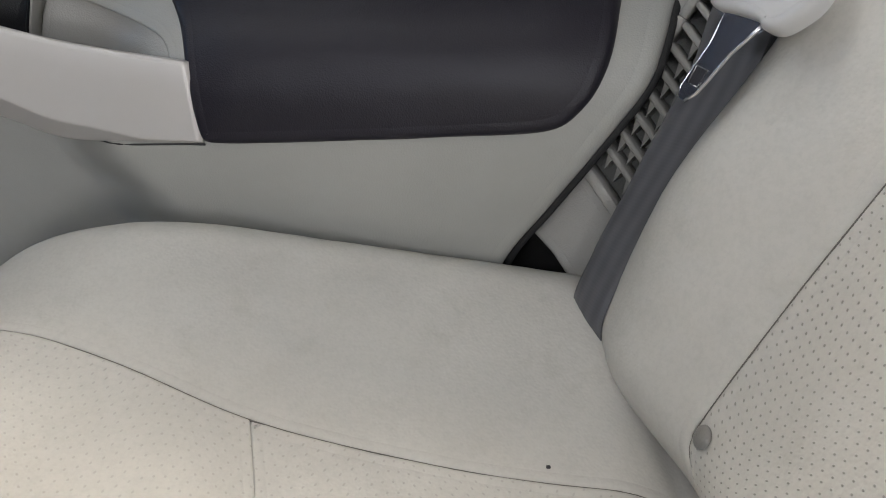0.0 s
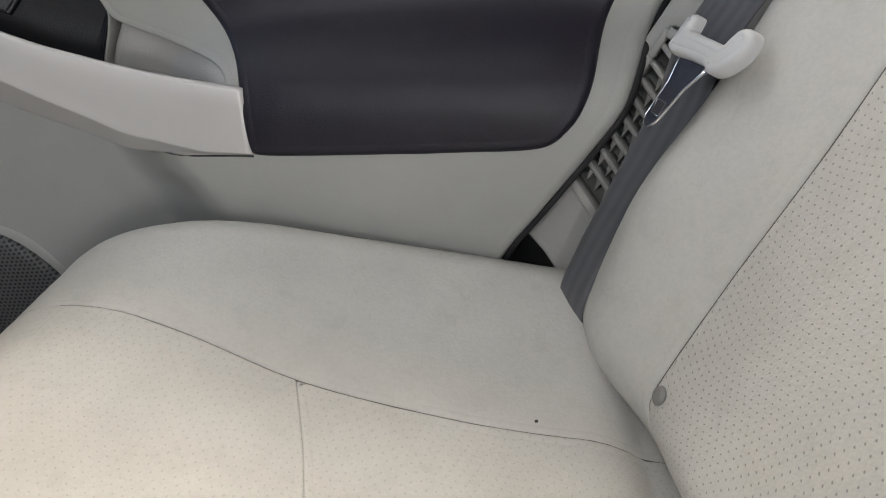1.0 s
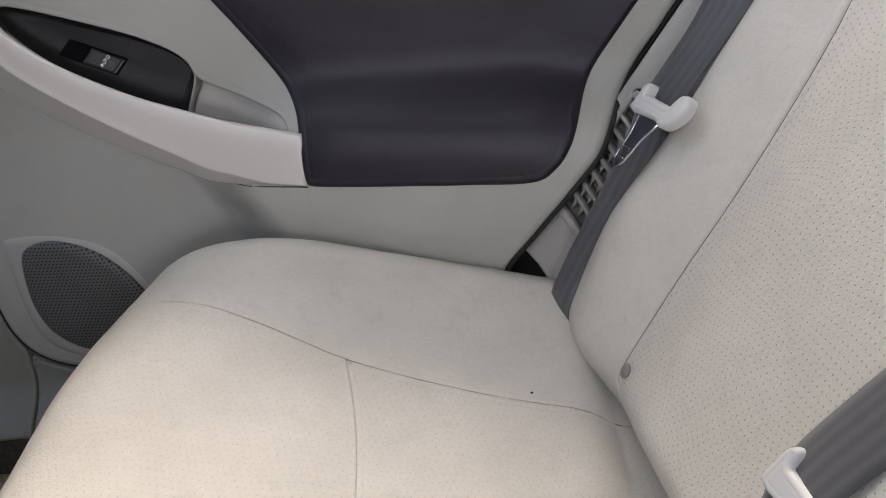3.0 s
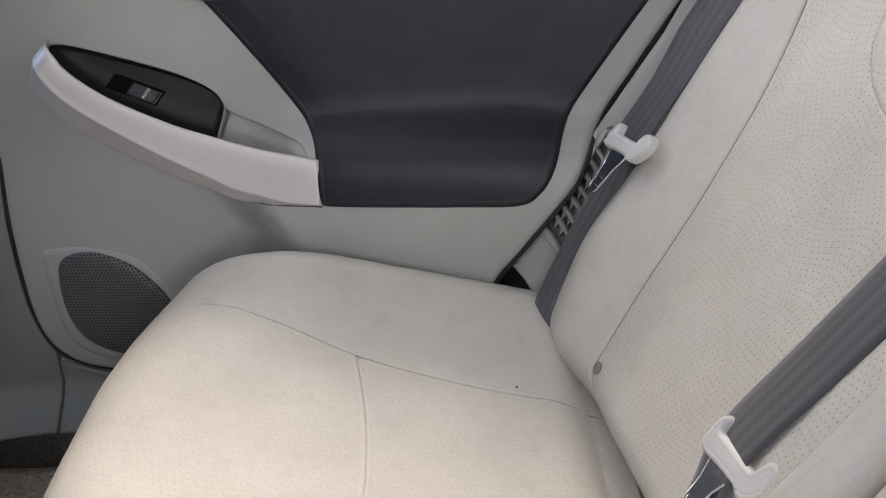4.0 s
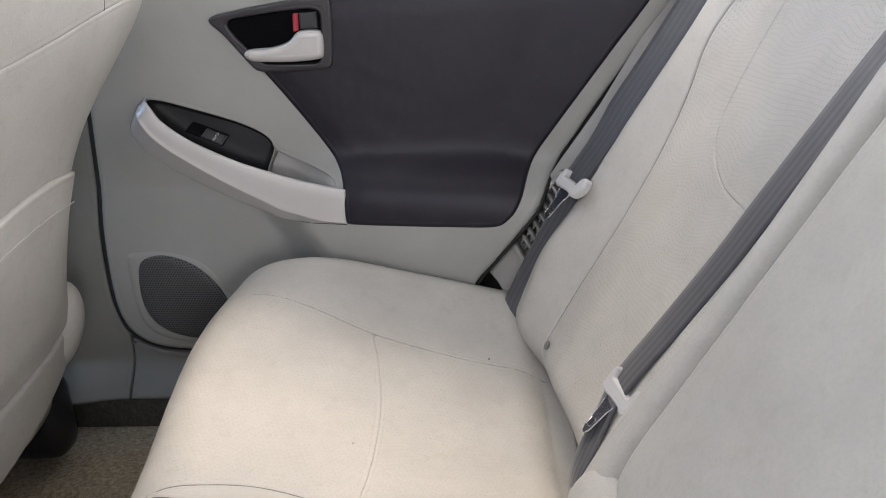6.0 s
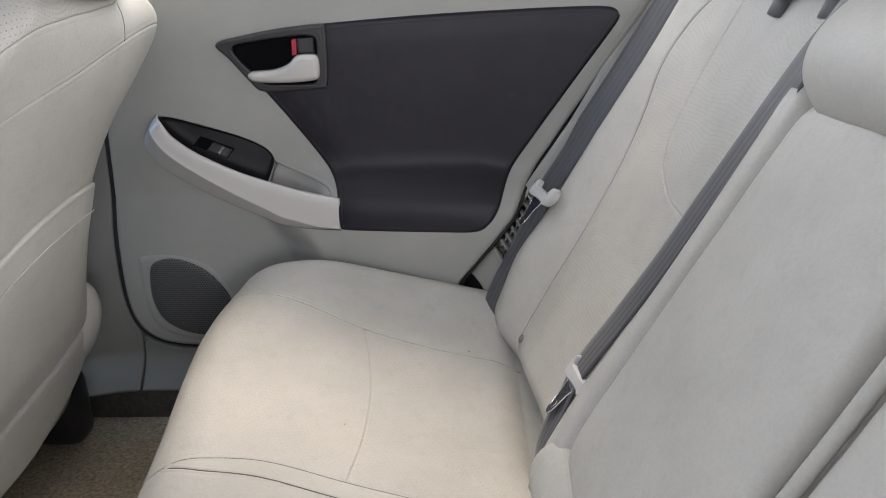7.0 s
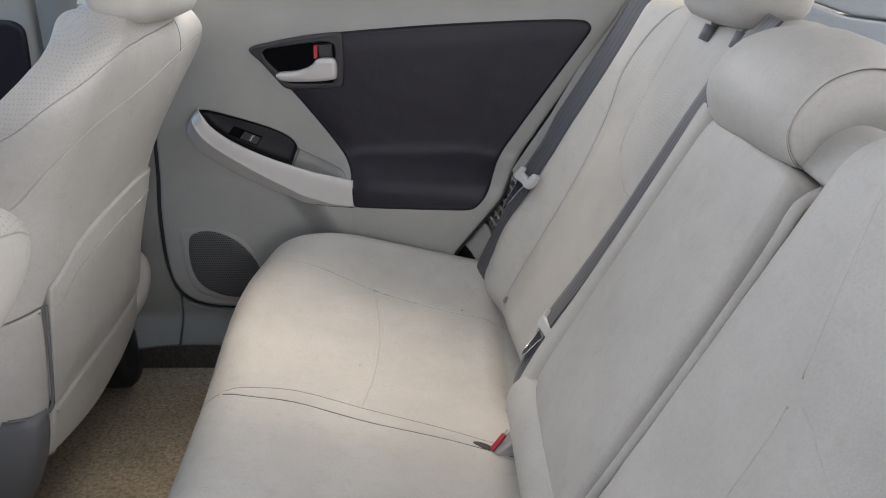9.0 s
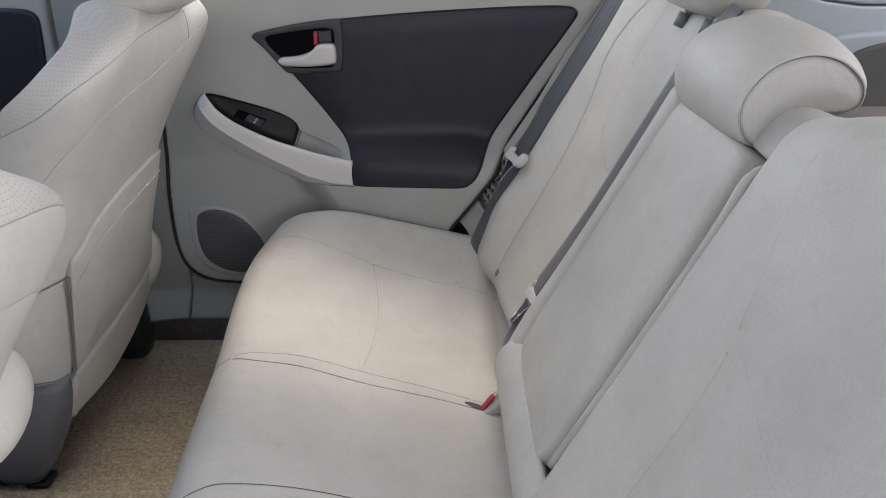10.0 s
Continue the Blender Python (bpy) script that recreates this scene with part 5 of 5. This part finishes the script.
FD = with_normal(fdoor_face)
panel("door_panel", curve([(-0.775, 0.86, 1), (-0.795, 0.6), (-0.815, 0.35), (-0.83, 0.15), (-1.0, 0.12), (-1.8, 0.12, 1), (-1.8, 0.86, 1)]), FD, DOORPL, fdoor, 0.015, 0.012, skirt=0.04)
panel("insert", curve([(-0.805, 0.755), (-0.80, 0.735), (-0.815, 0.62), (-0.85, 0.47), (-1.2, 0.45), (-1.3, 0.60), (-1.25, 0.74), (-0.95, 0.765), (-0.83, 0.765)]), FD, DARK, fdoor, 0.008, 0.008, skirt=0.02, lift=0.008, label="dark aubergine vinyl insert")

body = thing("wall_car_body", "silver painted car body shell around the cabin", "car body", (0, 0, 0.0), kind="structure")
part("side_wall", box((4.0, 0.03, 0.95), (-0.4, 0.64, 0.30), 0.005), PAINT, body)
part("front_wall", box((0.05, 1.8, 0.95), (-1.95, -0.25, 0.35), 0.01), BEZEL, body)
part("dashboard", box((0.35, 1.36, 0.35), (-1.65, -0.19, 0.62), 0.06, 4), BEZEL, body)
part("belt_rail", box((2.6, 0.10, 0.03), (-0.35, 0.585, 0.845), 0.008), TRIM, body)
part("pillar", box((0.10, 0.05, 0.50), (-0.66, 0.585, 1.06), 0.02, 3), HEADLINER, body)
part("pillar", box((0.22, 0.06, 0.50), (0.58, 0.57, 1.06), 0.02, 3, Matrix.Rotation(radians(22), 4, "Y")), HEADLINER, body)
part("pillar", box((0.10, 0.05, 0.65), (-1.55, 0.57, 1.06), 0.02, 3, Matrix.Rotation(radians(55), 4, "Y")), HEADLINER, body)
part("pillar", box((0.22, 0.06, 0.50), (0.62, -1.12, 1.06), 0.02, 3, Matrix.Rotation(radians(22), 4, "Y")), HEADLINER, body)
part("pillar", box((0.10, 0.06, 0.50), (-0.66, -1.12, 1.06), 0.02, 3), HEADLINER, body)
part("left_side", box((1.75, 0.05, 0.95), (-1.52, -1.14, 0.37), 0.02, 3), DOORPL, body)
part("left_side", box((1.1, 0.05, 0.95), (1.05, -1.14, 0.37), 0.02, 3), DOORPL, body)
part("left_sill", box((1.2, 0.09, 0.16), (-0.06, -1.12, -0.02), 0.03, 3), DOORPL, body)
part("left_floor", box((2.6, 0.14, 0.05), (-0.55, -1.05, -0.02), 0.01), CARPET, body)
tagged(part("ceiling", box((2.4, 1.65, 0.04), (-0.15, -0.255, 1.33), 0.015), HEADLINER), "pale cloth headliner of the car roof", "ceiling", kind="structure")
win = thing("window_1", "clear side window glass above the door panels", "window", (-0.3, 0.59, 0.86), kind="structure")
g = part("pane", box((1.9, 0.004, 0.45), (-0.45, 0.60, 1.085), 0), GLASS, win)
g.visible_shadow = False

cargo = thing("wall_cargo", "blue-grey cargo side trim behind the rear seat", "cargo trim", (0.9, 0.5, 0.3), kind="structure")


def cargo_face(a, b):
    a, b = np.broadcast_arrays(np.asarray(a, float), np.asarray(b, float))
    return np.stack([a, 0.52 + 0.03 * np.sin(a * 9) * 0 - 0.10 * np.maximum(0, b - 0.60), b], 1)


CF = with_normal(cargo_face)
panel("side_panel", np.array([(0.34, 0.20), (1.5, 0.20), (1.5, 0.765), (0.86, 0.765), (0.78, 0.775), (0.70, 0.80), (0.40, 0.80)]), CF, CARGO, cargo, 0.01, 0.006, skirt=0.03)
panel("upper_trim", np.array([(0.36, 0.804), (0.70, 0.804), (0.78, 0.779), (0.86, 0.769), (1.5, 0.769), (1.5, 0.95), (0.36, 0.95)]), CF, CARGO, cargo, 0.01, 0.006, skirt=0.03)
panel("arch_cover", curve([(0.74, 0.60, 1), (0.76, 0.68), (0.82, 0.712), (0.95, 0.72), (1.3, 0.715, 1), (1.3, 0.55, 1)]), CF, CARGO, cargo, 0.01, 0.01, skirt=0.03, lift=0.02)
panel("side_pocket", curve([(0.80, 0.55, 1), (0.82, 0.64), (0.88, 0.69), (1.0, 0.705), (1.3, 0.70, 1), (1.3, 0.5, 1)]), CF, CARGODARK, cargo, 0.01, 0.006, skirt=0.02, lift=0.03, label="dark pocket in the cargo side")
part("load_floor", box((1.2, 1.3, 0.03), (1.0, -0.2, 0.38), 0.004), CARGODARK, cargo, "dark carpeted load floor")
part("tail_panel", box((0.05, 1.4, 0.55), (1.62, -0.2, 0.55), 0.01), CARGO, cargo)
shelf = tagged(part("parcel_cover", box((0.40, 1.02, 0.012), (0.74, -0.2, 0.60), 0.004), CARGODARK), "dark load cover behind the rear seat", "load cover")

tagged(part("ground", box((400, 400, 0.1), (0, 0, -0.35), 0), ASPHALT), "grey asphalt ground around the car", "ground", kind="structure")
